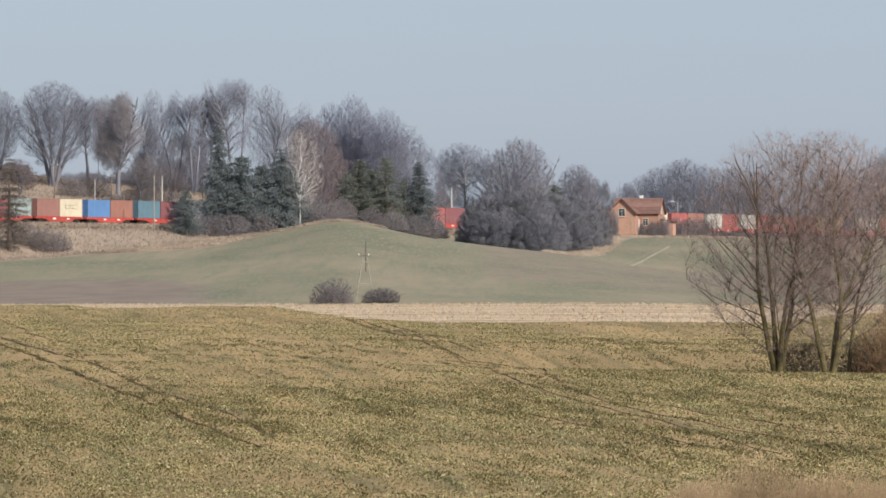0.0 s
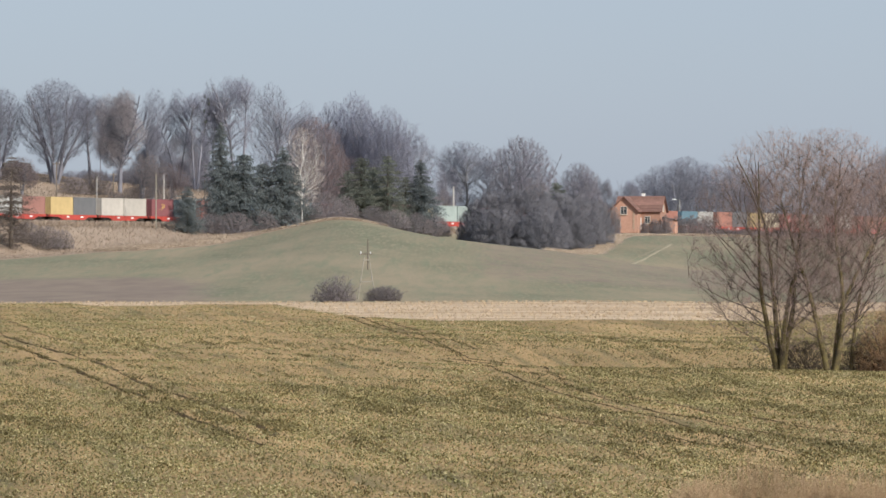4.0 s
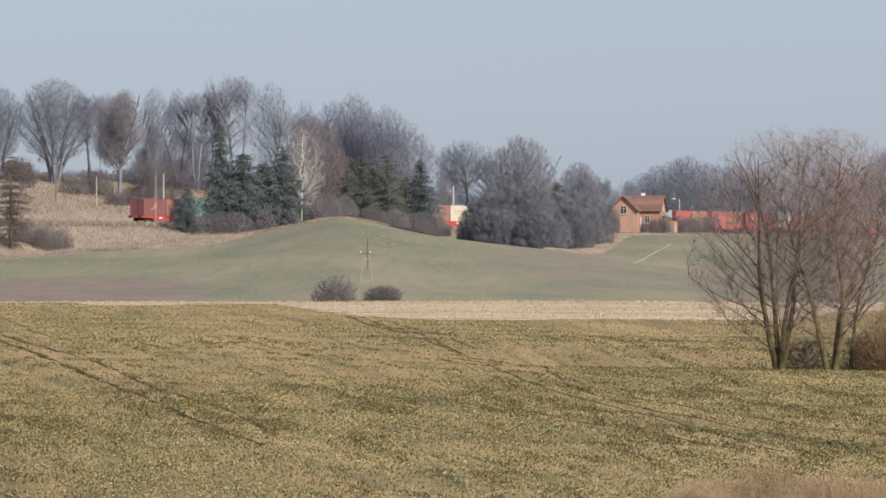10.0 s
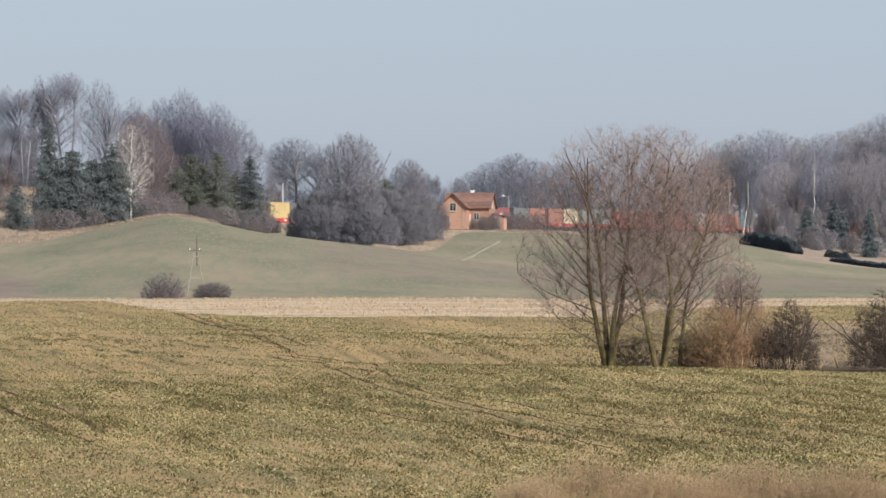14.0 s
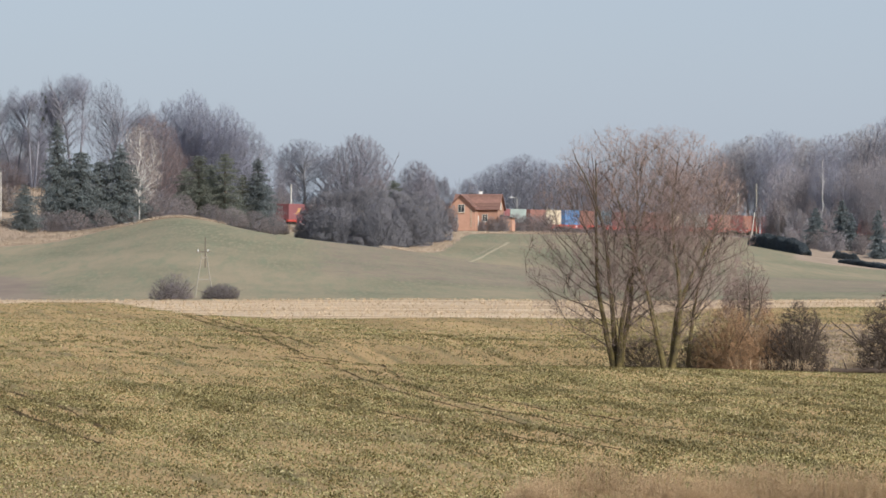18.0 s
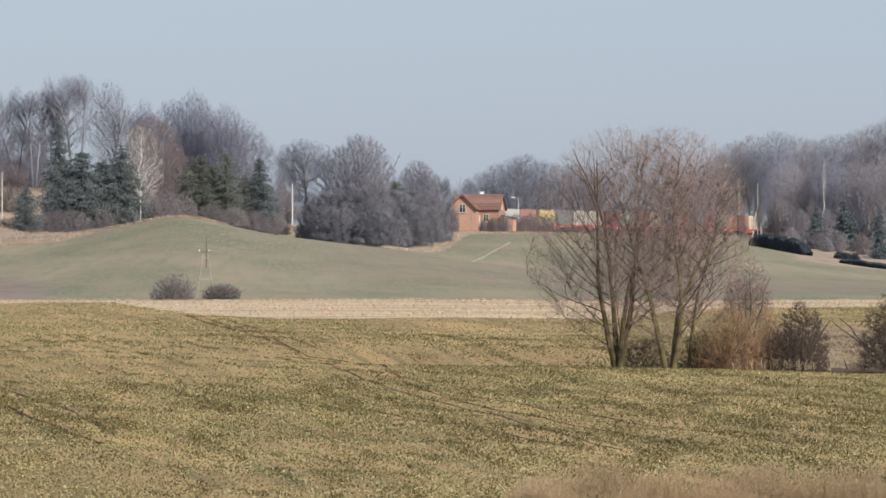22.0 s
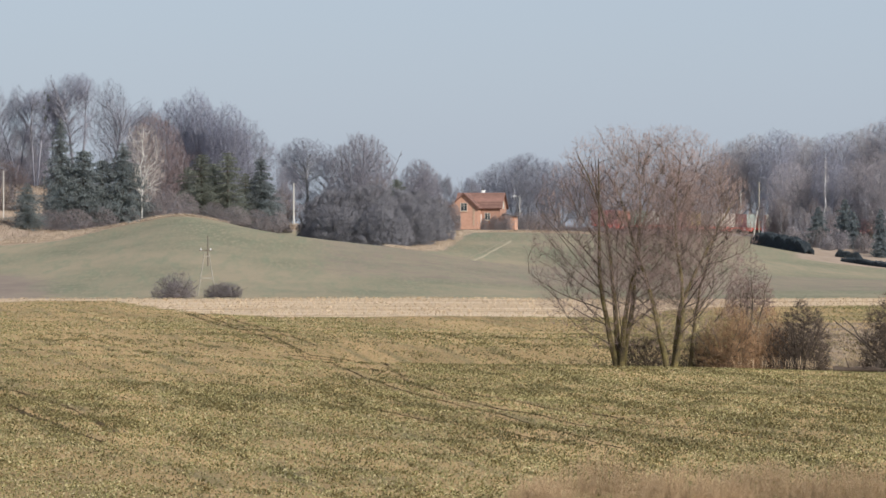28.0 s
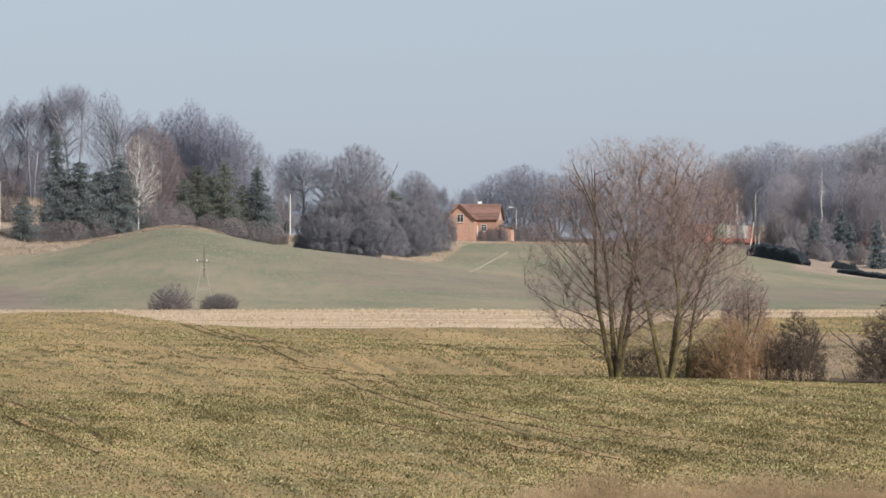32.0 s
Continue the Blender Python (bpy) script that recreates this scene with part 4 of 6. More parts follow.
WOOD_SCRUB = [
    (92.6, 1062, 5.7, 5.3),
    (92.4, 1052, 7.6, 5.9),
    (93.4, 1048, 8.7, 6.3),
    (96.2, 1046, 8.3, 6.3),
    (98.9, 1050, 9.2, 6.3),
    (101.4, 1048, 8.8, 6.3),
    (104.5, 1050, 9.6, 6.3),
    (107.3, 1052, 9.0, 6.3),
    (110.3, 1050, 9.9, 6.3),
    (115, 1050, 10.1, 6.3),
    (93.7, 1030, 3.2, 4.1),
    (98.9, 1020, 3.2, 4.1),
    (92.6, 1050, 8.7, 6.3),
    (94.6, 1040, 4.2, 6.3),
    (98.3, 1030, 4.1, 5.7),
    (102, 1030, 4.7, 6.2),
    (105.6, 1020, 4.2, 5.6),
    (108.6, 1010, 4.7, 6.1),
    (113.2, 1010, 5.1, 6.1),
]
WOOD_FIRS = [
    (98.9, 1038, 7.6, 5.0),
    (104.0, 1040, 9.4, 5.6),
    (105.2, 1036, 7.2, 4.6),
    (106.9, 1004, 9.0, 4.6),
]


def extent(proto):
    """Height and usual width of a tree as it has grown."""
    crown = [o for o in proto.children if o.name.startswith("crown")][0].data
    co = np.empty(len(crown.vertices) * 3, np.float32)
    crown.vertices.foreach_get("co", co)
    co = co.reshape(-1, 3)
    return float(np.percentile(co[:, 2], 99.7)), 2 * float(np.percentile(np.abs(co[:, 0]), 95.5))


def plant(rows, protos, group, seed):
    """Sets the prototypes, then copies of them, at the rows' places, fitted to height and width."""
    rng = random.Random(seed)
    protos = [p if isinstance(p, tuple) else (p, *extent(p)) for p in protos]
    for i, (x, y, tall, wide) in enumerate(rows):
        proto, h, w = protos[i % len(protos)]
        turn = rng.uniform(0, 360)
        if i < len(protos):
            ob = stand(proto, x, y, turn, wide / w, tall / h)
        else:
            ob = stand_copy(proto, x, y, turn, wide / w, tall / h)
        tagged(ob, group=group)


plant(TALL_TREES, [branching_tree("bare_tree", 211 + k, 16, 9, 0.25, BARK_LIMB_HAZED, TWIG_GREY_HAZED, "tall leafless tree with a high open crown on the hill",
                                  stems=st, base=bs, mid=0.5, l1=n, n2=130, n3=700, n_twigs=3800, lean=(3, 9), angle=(66, 30), twig_len=0.9, twig_r=0.0105, lobes=lb, top=0.9, thin=1.3, limb=BARK_LIMB_HAZED)
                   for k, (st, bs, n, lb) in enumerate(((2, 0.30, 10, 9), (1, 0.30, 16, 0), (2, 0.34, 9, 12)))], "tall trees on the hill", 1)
plant(FAN_TREES, [branching_tree("bare_tree", 216, 15, 10, 0.26, BARK_LIMB_HAZED, TWIG_GREY_HAZED, "broad leafless tree with upright limbs fanning into a round crown",
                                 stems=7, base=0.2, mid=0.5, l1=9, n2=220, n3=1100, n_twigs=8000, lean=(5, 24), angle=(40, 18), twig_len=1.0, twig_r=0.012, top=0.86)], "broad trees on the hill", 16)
plant(LEANING_CROWNS, [branching_tree("bare_tree", 217, 15, 7, 0.22, BARK_LIMB_HAZED, TWIG_WOOD_HAZED, "leafless tree with a dense brownish crown on the hill",
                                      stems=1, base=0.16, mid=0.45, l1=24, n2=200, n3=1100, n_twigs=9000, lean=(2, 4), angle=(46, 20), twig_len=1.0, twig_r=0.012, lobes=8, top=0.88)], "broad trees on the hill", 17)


def add_mistletoe(seed, spots):
    """Round evergreen clumps in the crown of the tree that stands nearest to the given place on the hill."""
    rng = np.random.default_rng(seed)
    host = min((o for o in scene.objects if o.name.startswith("bare_tree")), key=lambda o: (o.location.x + 38.0) ** 2 + (o.location.y - 930) ** 2)
    n = 420
    d = unit(rng.normal(0, 1, (n, 3)))
    v, f = spikes(d * 0.1, d * rng.uniform(0.3, 0.62, (n, 1)), np.full(n, 0.035))
    me = raw_mesh("mistletoe", v, f, NEEDLE_WARM_HAZED)
    for x, y, z, k in spots:
        ob = under("mistletoe", me, host, "round green mistletoe clump")
        ob.location, ob.scale = (x, y, z), (k, k, k)


plant(OAKS, [branching_tree("oak", 221 + k, 15, 10, 0.3, BARK_LIMB_HAZED, TWIG_OAK_HAZED, "large leafless oak with a dense rounded crown, coloured grey for haze", stems=2 + k, base=0.16, mid=0.42, l1=14 - 3 * k, n2=220, n3=1300,
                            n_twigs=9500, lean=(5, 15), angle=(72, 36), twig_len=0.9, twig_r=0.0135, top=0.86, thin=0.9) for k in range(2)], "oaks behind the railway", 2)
plant(OPEN_TREES, [branching_tree("bare_tree", 226 + k, 13, 10, 0.24, BARK_FAR_HAZED, TWIG_GREY_HAZED, "spreading leafless tree with open limbs behind the railway", stems=2, base=0.25, mid=0.4, l1=12, n2=130, n3=620,
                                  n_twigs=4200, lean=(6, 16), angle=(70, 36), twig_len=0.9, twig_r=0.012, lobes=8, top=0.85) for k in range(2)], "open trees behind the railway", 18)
plant(DOME_TREES, [branching_tree("dome_tree", 231, 13, 11, 0.24, BARK_FAR_HAZED, TWIG_VIOLET_HAZED, "dense leafless tree with a smooth domed crown, greyed for haze", stems=6, base=0.02, mid=0.35, l1=12, n2=260, n3=1500,
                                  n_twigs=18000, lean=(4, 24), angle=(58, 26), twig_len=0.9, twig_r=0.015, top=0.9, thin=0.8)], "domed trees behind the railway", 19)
plant(RUST_TREES, [branching_tree("rust_tree", 233, 13, 10, 0.2, BARK_FAR_HAZED, TWIG_RUST_HAZED, "dense leafless red-brown tree behind the birch", stems=5, base=0.02, mid=0.45, l1=12, n2=240, n3=1200,
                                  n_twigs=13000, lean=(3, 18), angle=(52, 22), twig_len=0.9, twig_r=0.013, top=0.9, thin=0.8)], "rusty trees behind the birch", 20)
plant(BACK_TREES, [branching_tree("far_tree", 236 + k, 13, 9, 0.2, BARK_FAR_HAZED, TWIG_VIOLET_HAZED if k else TWIG_GREY_HAZED, "leafless tree far behind the hill, coloured grey for haze", stems=3, base=0.04, mid=0.42, l1=9, n2=140, n3=800,
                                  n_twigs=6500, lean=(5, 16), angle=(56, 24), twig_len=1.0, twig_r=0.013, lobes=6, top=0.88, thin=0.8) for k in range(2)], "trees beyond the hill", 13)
plant(BANK_BUSHES, [(bush("bank_bush", 76, 2.2, 4, BARK, TWIG_SCRUB_HAZED, "low leafless brown bush on the railway bank", 2600, 0.6, 0.013), 2.2, 4)], "bushes on the bank", 14)
plant(HILL_SCRUB, [(bush("hill_shrub", 78 + k, 3, 5, BARK_FAR_HAZED, TWIG_VIOLET_HAZED, "leafless shrub under the hill's trees, coloured grey-violet for haze", 4200, 0.7, 0.013, lobes=6), 3, 5) for k in range(2)], "shrubs on the hill", 15)
plant(FAR_POPLARS, [(branching_tree("bare_poplar", 31 + k, 14, 6, 0.16, BARK_FAR_HAZED, TWIG_GREY_HAZED, "slim leafless poplar far behind the house",
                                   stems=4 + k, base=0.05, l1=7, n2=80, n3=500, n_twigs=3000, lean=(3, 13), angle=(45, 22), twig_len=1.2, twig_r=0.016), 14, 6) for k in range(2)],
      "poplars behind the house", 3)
plant(SCRUB_TREES, [(bare_tree("scrub_tree", 41 + k, 9, 8, 0.14, BARK_FAR_HAZED, TWIG_RUST_HAZED if k == 1 else TWIG_SCRUB_HAZED, "dense leafless brown scrub tree by the railway", 6000, 1.2, 0.016,
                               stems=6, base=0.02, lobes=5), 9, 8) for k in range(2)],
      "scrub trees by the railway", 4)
plant(SPRUCES, [(conifer("spruce", 51, 12, 6, NEEDLE_HAZED, "dark blue-green spruce with drooping boughs", tiers=38, point=0.95, dense=2.6, spray=0.17), 12, 6)], "evergreens on the crest", 5)
plant(BROAD_FIRS, [(conifer("broad_fir", 55 + k, 10, 6, NEEDLE_HAZED, "broad dark green fir with a rounded top", tiers=30, point=0.72, dense=2.6, spray=0.17), 10, 6) for k in range(2)], "evergreens on the crest", 5)
plant(PINES, [(conifer("pine", 61 + k, 9, 6, NEEDLE_WARM_HAZED, "broad olive-green evergreen beside the railway", tiers=26, droop=0.1, point=0.72, dense=2.0, spray=0.17), 9, 6) for k in range(2)], "evergreens on the crest", 6)
plant(CREST_BUSHES, [(bush("bush", 71 + k, 4, 6, BARK_FAR_HAZED, TWIG_SCRUB_HAZED, "leafless grey-brown bush on the hill's crest", 4600, 0.8, 0.014), 4, 6) for k in range(2)], "bushes on the crest", 7)
plant(DARK_BUSHES, [(bush("thicket_bush", 81 + k, 7, 8, BARK_FAR_HAZED, TWIG_DARK_HAZED, "dark leafless thicket bush in the hollow", 17000, 0.9, 0.0135), 7, 8) for k in range(3)], "thicket in the hollow", 8)
plant(HOUSE_BUSHES, [(bush("bush", 91 + k, 3, 5, BARK_FAR_HAZED, TWIG_SCRUB_HAZED, "leafless brown garden bush beside the house", 6000, 0.7, 0.013, lobes=5), 3, 5) for k in range(2)], "bushes by the house", 9)
plant(WOOD_TREES, [(branching_tree("wood_tree", 101 + k, 20, 10, 0.2, BARK_FAR_HAZED, TWIG_WOOD_HAZED if k else TWIG_GREY_HAZED, "leafless tree of the wood beside the railway",
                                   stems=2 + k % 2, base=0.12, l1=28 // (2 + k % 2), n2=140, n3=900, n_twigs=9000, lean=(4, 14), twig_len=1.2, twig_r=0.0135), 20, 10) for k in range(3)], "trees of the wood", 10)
plant(WOOD_SCRUB, [(bush("wood_edge_bush", 111 + k, 7, 6, BARK_FAR_HAZED, TWIG_WOOD_HAZED if k else TWIG_SCRUB_HAZED, "leafless brown bush at the edge of the wood", 6500, 0.9, 0.014, lobes=7), 7, 6) for k in range(2)], "bushes at the wood's edge", 11)
plant(WOOD_FIRS, [(conifer("young_spruce", 121, 6, 3.5, NEEDLE_FAR_HAZED, "young dark spruce at the edge of the wood", tiers=24, dense=2.2, spray=0.2), 6, 3.5)], "young spruces", 12)

add_mistletoe(7, [(x * 1.25, y, z * 0.9 + 1.8, k * 0.6) for x, y, z, k in [(-1.4, -1.0, 12.6, 1.1), (-0.2, -2.0, 13.4, 0.9), (1.0, -1.2, 12.3, 1.2), (-2.3, -1.0, 10.9, 1.2), (0.4, -2.2, 11.2, 1.0), (1.9, -1.4, 13.0, 0.8), (-0.9, -1.6, 9.8, 1.0), (1.2, -2.0, 9.5, 0.9)]])

# birches
stand(bare_tree("birch", 131, 15.4, 7.5, 0.105, BIRCH_BARK, TWIG_BIRCH, "tall white-barked birch standing on the crest", 3200, 1.2, 0.013, base=0.16, lobes=0, n1=26, n2=90, n3=200, rise=0.9, top=0.97, mid=0.4), -21.3, 852, 40)
# near trees at the field's edge
stand(branching_tree("field_tree", 141, 14.5, 11.9, 0.19, BARK_LICHEN, TWIG, "leafless red-brown tree with several stems at the field's edge", stems=4, base=0.05, mid=0.42, lean=(2, 11),
                     l1=12, n2=300, n3=2700, n_twigs=27000, twig_len=0.75, twig_r=0.0053, airy=0.74, thin=0.75, top=0.9, limb=BARK_DARK), 20.0, 333, 20)
stand(branching_tree("field_tree", 142, 14.5, 10.6, 0.19, BARK_LICHEN, TWIG, "leafless red-brown tree with a forked lichened trunk at the field's edge", stems=3, base=0.08, mid=0.5, lean=(2, 10),
                     l1=12, n2=300, n3=2700, n_twigs=27000, twig_len=0.75, twig_r=0.0053, airy=0.74, thin=0.75, top=0.9, limb=BARK_DARK), 22.9, 332, 75)
stand(branching_tree("field_tree", 143, 13.2, 7.4, 0.14, BARK_LICHEN, TWIG, "slim leafless tree with a lichened straight trunk", stems=1, base=0.24, mid=0.5,
                     l1=20, n2=120, n3=900, n_twigs=5500, twig_len=0.8, twig_r=0.0055, airy=0.7, limb=BARK_DARK), 24.3, 336, 10)
stand(bush("brown_bush", 151, 4.4, 5.4, BARK, TWIG_BROWN, "leafless rusty-brown bush beside the trees", 16000, 0.8, 0.007, False, 14, 700, 6), 26.5, 335.5, 0)
stand(bush("brown_bush", 152, 4.2, 4.4, BARK, TWIG_BROWN, "leafless rusty-brown bush beside the trees", 12500, 0.8, 0.007, False, 12, 500, 6), 28.9, 336, 0)
stand(bush("low_bush", 153, 1.9, 4.0, BARK, TWIG_BLACK, "low leafless dark bush under the trees", 2600, 0.5, 0.008, True), 21.6, 336, 0)
stand(bush("low_bush", 156, 2.3, 2.6, BARK, TWIG_BLACK, "low leafless dark bush under the trees", 2400, 0.5, 0.008, True), 24.9, 336.5, 0)
stand(bare_tree("shrub_tree", 154, 7.3, 4.0, 0.08, BARK, TWIG, "slender leafless young tree behind the bushes", 4500, 0.9, 0.0085, near=True, stems=5, base=0.3, spread=0.6, lobes=4, n3=300), 29.0, 350, 0)
stand(bare_tree("dark_bush", 155, 4.7, 5.6, 0.06, BARK_DARK, TWIG_BLACK, "dark thorny leafless bush at the field's edge", 9500, 0.8, 0.0115, "bush", stems=10, base=0.0, spread=0.8, lobes=7, n1=9, n2=110, n3=420, rise=0.15,
                top=0.75, dome=True, part_names=("branchwork", "crown")), 30.9, 335, 0)
stand(bare_tree("dark_bush", 157, 5.4, 7.6, 0.08, BARK_DARK, TWIG_BLACK, "dark spreading leafless bush with arching branches at the field's edge", 11000, 1.0, 0.0115, "bush", stems=9, base=0.0, spread=0.9, lobes=9, n1=9, n2=110,
                n3=420, rise=-0.1, top=0.7, dome=True, part_names=("branchwork", "crown")), 36.5, 333, 0)
# a larch on the bank, the bushes of the valley
stand(conifer("larch", 161, 13.2, 7.8, LARCH, "dark leafless larch with tiers of level boughs below the railway bank", tiers=24, droop=0.16, point=0.5, dense=1.9, spray=0.14), -60.7, 791.8, 0)
for bx, by, bt, bw, sd in ((-10.6, 566, 3.0, 6.3, 171), (-5.9, 568, 1.75, 5.6, 172)):
    stand(bush("valley_bush", sd, bt, bw, BARK, TWIG_VALLEY, "round leafless grey-violet bush in the valley", 8000, 0.6, 0.0075, lobes=4), bx, by, 0)
stand(bare_tree("birch", 132, 17.0, 1.8, 0.10, BIRCH_BARK, TWIG_WOOD_HAZED, "slim white-barked birch in the wood", 500, 0.9, 0.014, base=0.5, lobes=0, n1=6, n2=20, n3=60), 101.3, 1050, 0)
stand(bare_tree("rusty_tree", 133, 8.6, 2.4, 0.1, BARK_FAR_HAZED, TWIG_RUST_HAZED, "rusty leafless conical tree beside the railway", 2600, 0.9, 0.012, stems=2, base=0.05, lobes=3), 88.3, 1035, 0)
stand(bush("orange_bush", 158, 2.2, 2.6, BARK, TWIG_ORANGE, "orange-twigged leafless bush behind the hedge", 1800, 0.6, 0.014), 90.2, 1001, 0)



# ---- the container train --------------------------------------------------
PITCH, SPEED, LENGTH, WIDE, TALL = 13.86, 11.195, 6.06, 2.44, 2.59
PAINTS = {
    "maroon": (0.24, 0.06, 0.065), "orange": (0.38, 0.15, 0.10), "green": (0.14, 0.33, 0.23), "white": (0.57, 0.53, 0.46), "grey": (0.45, 0.45, 0.42),
    "yellow": (0.60, 0.44, 0.18), "slate": (0.14, 0.145, 0.15), "sage": (0.33, 0.40, 0.37), "brown": (0.33, 0.14, 0.105), "cream": (0.72, 0.62, 0.44),
    "blue": (0.09, 0.24, 0.50), "teal": (0.10, 0.21, 0.27), "red": (0.40, 0.08, 0.065), "navy": (0.05, 0.09, 0.22),
}
# from the tail forward
LOAD = ("maroon orange green white grey brown yellow slate white white maroon sage brown cream blue orange teal maroon slate orange brown cream "
        "sage sage red orange red orange red maroon grey orange maroon orange teal grey orange slate yellow cream red orange white red white "
        "red orange red orange yellow yellow navy white grey red orange teal red").split()
SHADE = {"slate": "dark grey", "sage": "grey-green", "navy": "dark blue", "brown": "brown-red"}
# Every paint is blended towards grey, so distance haze sits in its colour.
PAINT_MATS_HAZED = {k: mat("hazed_paint_" + k, tuple(v * 0.86 for v in c), tuple(min(1, v * 1.08) for v in c), 0.7, 0.6, bump=0.08, fine=5, spread=0.08) for k, c in ((k, tuple(0.82 * v + 0.05 for v in c)) for k, c in PAINTS.items())}


def corrugated(length, tall, depth=0.04, pitch=0.28):
    """A folded steel wall in the x-z plane, from x -length/2 to length/2 and z 0 to tall."""
    xs, ys = [], []
    x = -length / 2
    while x < length / 2 - 1e-6:
        for dx, y in ((0.0, 0.0), (0.07, 0.0), (0.14, -depth), (0.21, -depth)):
            xs.append(min(x + dx * pitch / 0.28, length / 2))
            ys.append(y)
        x += pitch
    xs.append(length / 2)
    ys.append(0.0)
    n = len(xs)
    v = np.array([(a, b, 0) for a, b in zip(xs, ys)] + [(a, b, tall) for a, b in zip(xs, ys)])
    f = np.array([(i, i + 1, n + i + 1, n + i) for i in range(n - 1)])
    return v, f


def body_mesh(material):
    """Four folded walls, roof and floor of a 20-foot container."""
    L, W, H = LENGTH - 0.16, WIDE - 0.10, TALL - 0.2
    vs, fs, base = [], [], 0
    for m, ln in ((pose(0, -W / 2, 0.12), L), (pose(0, W / 2, 0.12, 0, 0, 180), L), (pose(L / 2, 0, 0.12, 0, 0, 90), W)):
        v, f = corrugated(ln, H)
        v = np.array([m @ Vector(p) for p in v])
        vs.append(v), fs.append(f + base)
        base += len(v)
    for z in (0.14, TALL - 0.06):
        v = np.array([(-L / 2, -W / 2, z), (L / 2, -W / 2, z), (L / 2, W / 2, z), (-L / 2, W / 2, z)])
        vs.append(v), fs.append(np.array([[0, 1, 2, 3]]) + base)
        base += 4
    return raw_mesh("body", np.concatenate(vs), np.concatenate(fs), material)


def frame_mesh(material):
    """Corner posts, rails and corner castings."""
    bm = bm_new()
    L, W, H = LENGTH, WIDE, TALL
    for sx in (-1, 1):
        for sy in (-1, 1):
            box(bm, sx * (L / 2 - 0.08), sy * (W / 2 - 0.08), H / 2, 0.16, 0.16, H - 0.02)
            for z in (0.06, H - 0.06):
                box(bm, sx * (L / 2 - 0.09), sy * (W / 2 - 0.08), z, 0.18, 0.17, 0.12)
        for z in (0.1, H - 0.08):
            box(bm, sx * (L / 2 - 0.06), 0, z, 0.1, W - 0.3, 0.15)
    for sy in (-1, 1):
        for z in (0.08, H - 0.06):
            box(bm, 0, sy * (W / 2 - 0.05), z, L - 0.3, 0.09, 0.13)
    me = bpy.data.meshes.new("frame")
    bm.to_mesh(me)
    bm.free()
    me.materials.append(material)
    return me


def door_mesh(material):
    """One door leaf of the rear end, with its two locking bars."""
    bm = bm_new()
    box(bm, 0, 0, TALL / 2, 0.06, WIDE / 2 - 0.19, TALL - 0.34, 0.01)
    for y in (-0.28, 0.25):
        rod(bm, (-0.06, y, 0.2), (-0.06, y, TALL - 0.2), 0.025, sides=5)
    for z in (0.55, 1.25, 1.95):
        box(bm, -0.045, 0, z, 0.03, 0.8, 0.06)
    me = bpy.data.meshes.new("door")
    bm.to_mesh(me)
    bm.free()
    me.materials.append(material)
    return me


BODY = {k: body_mesh(m) for k, m in PAINT_MATS_HAZED.items()}
FRAME = {k: frame_mesh(m) for k, m in PAINT_MATS_HAZED.items()}
DOOR = {k: door_mesh(m) for k, m in PAINT_MATS_HAZED.items()}
PLATE_YELLOW = mat("yellow_emblem_paint", (0.66, 0.46, 0.12), (0.72, 0.52, 0.16), 2, 0.6, bump=0)
PLATE_WHITE = mat("white_emblem_paint", (0.68, 0.66, 0.62), (0.74, 0.72, 0.68), 2, 0.6, bump=0)
PLATE_BROWN = mat("dark_letter_paint", (0.16, 0.12, 0.09), (0.20, 0.15, 0.11), 2, 0.6, bump=0)


def emblem_mesh(kind):
    """A plain painted shape on the side wall: a swoosh of two bars, a block, or a row of letter-like bars."""
    bm = bm_new()
    if kind == "swoosh":
        for x, z, w, h, r in ((0.15, 0.12, 0.9, 0.22, 35), (-0.1, -0.15, 0.55, 0.3, 0), (0.42, 0.28, 0.2, 0.5, -12), (-0.5, -0.42, 1.1, 0.07, 0)):
            box(bm, 0, 0, 0, w, 0.012, h, m=Matrix.Translation((x, 0, z)) @ Euler((0, radians(r), 0)).to_matrix().to_4x4())
    elif kind == "word":
        for i in range(5):
            box(bm, -1.3 + i * 0.65, 0, 0.26, 0.42, 0.012, 0.13)
            box(bm, -1.3 + i * 0.65, 0, -0.26, 0.42, 0.012, 0.13)
            box(bm, -1.46 + i * 0.65, 0, 0, 0.11, 0.014, 0.5)
    else:
        box(bm, 0, 0, 0, 1.1, 0.012, 0.3)
        box(bm, 0, 0, 0.35, 0.6, 0.012, 0.14)
    me = bpy.data.meshes.new("emblem")
    bm.to_mesh(me)
    bm.free()
    return me


EMBLEM = {}
for key, plate in (("swoosh", PLATE_YELLOW), ("word", PLATE_BROWN), ("block", PLATE_WHITE)):
    EMBLEM[key] = emblem_mesh(key)
    EMBLEM[key].materials.append(plate)


def container(paint, emblem=None):
    colour = SHADE.get(paint, paint)
    note = {"swoosh": " with a yellow emblem", "word": " with dark lettering bars", "block": " with a white marking"}.get(emblem, "")
    root = tagged(new("shipping_container"), f"{colour} corrugated shipping container{note} on a red wagon", "container", "containers of the train")
    under("body", BODY[paint], root)
    under("frame", FRAME[paint], root)
    for y in (-(WIDE / 4 - 0.05), WIDE / 4 - 0.05):
        under("door", DOOR[paint], root, m=pose(-LENGTH / 2 + 0.07, y, 0))
    if emblem:
        under("emblem", EMBLEM[emblem], root, "painted emblem", pose(0, -WIDE / 2 + 0.035, 1.45))
    return root


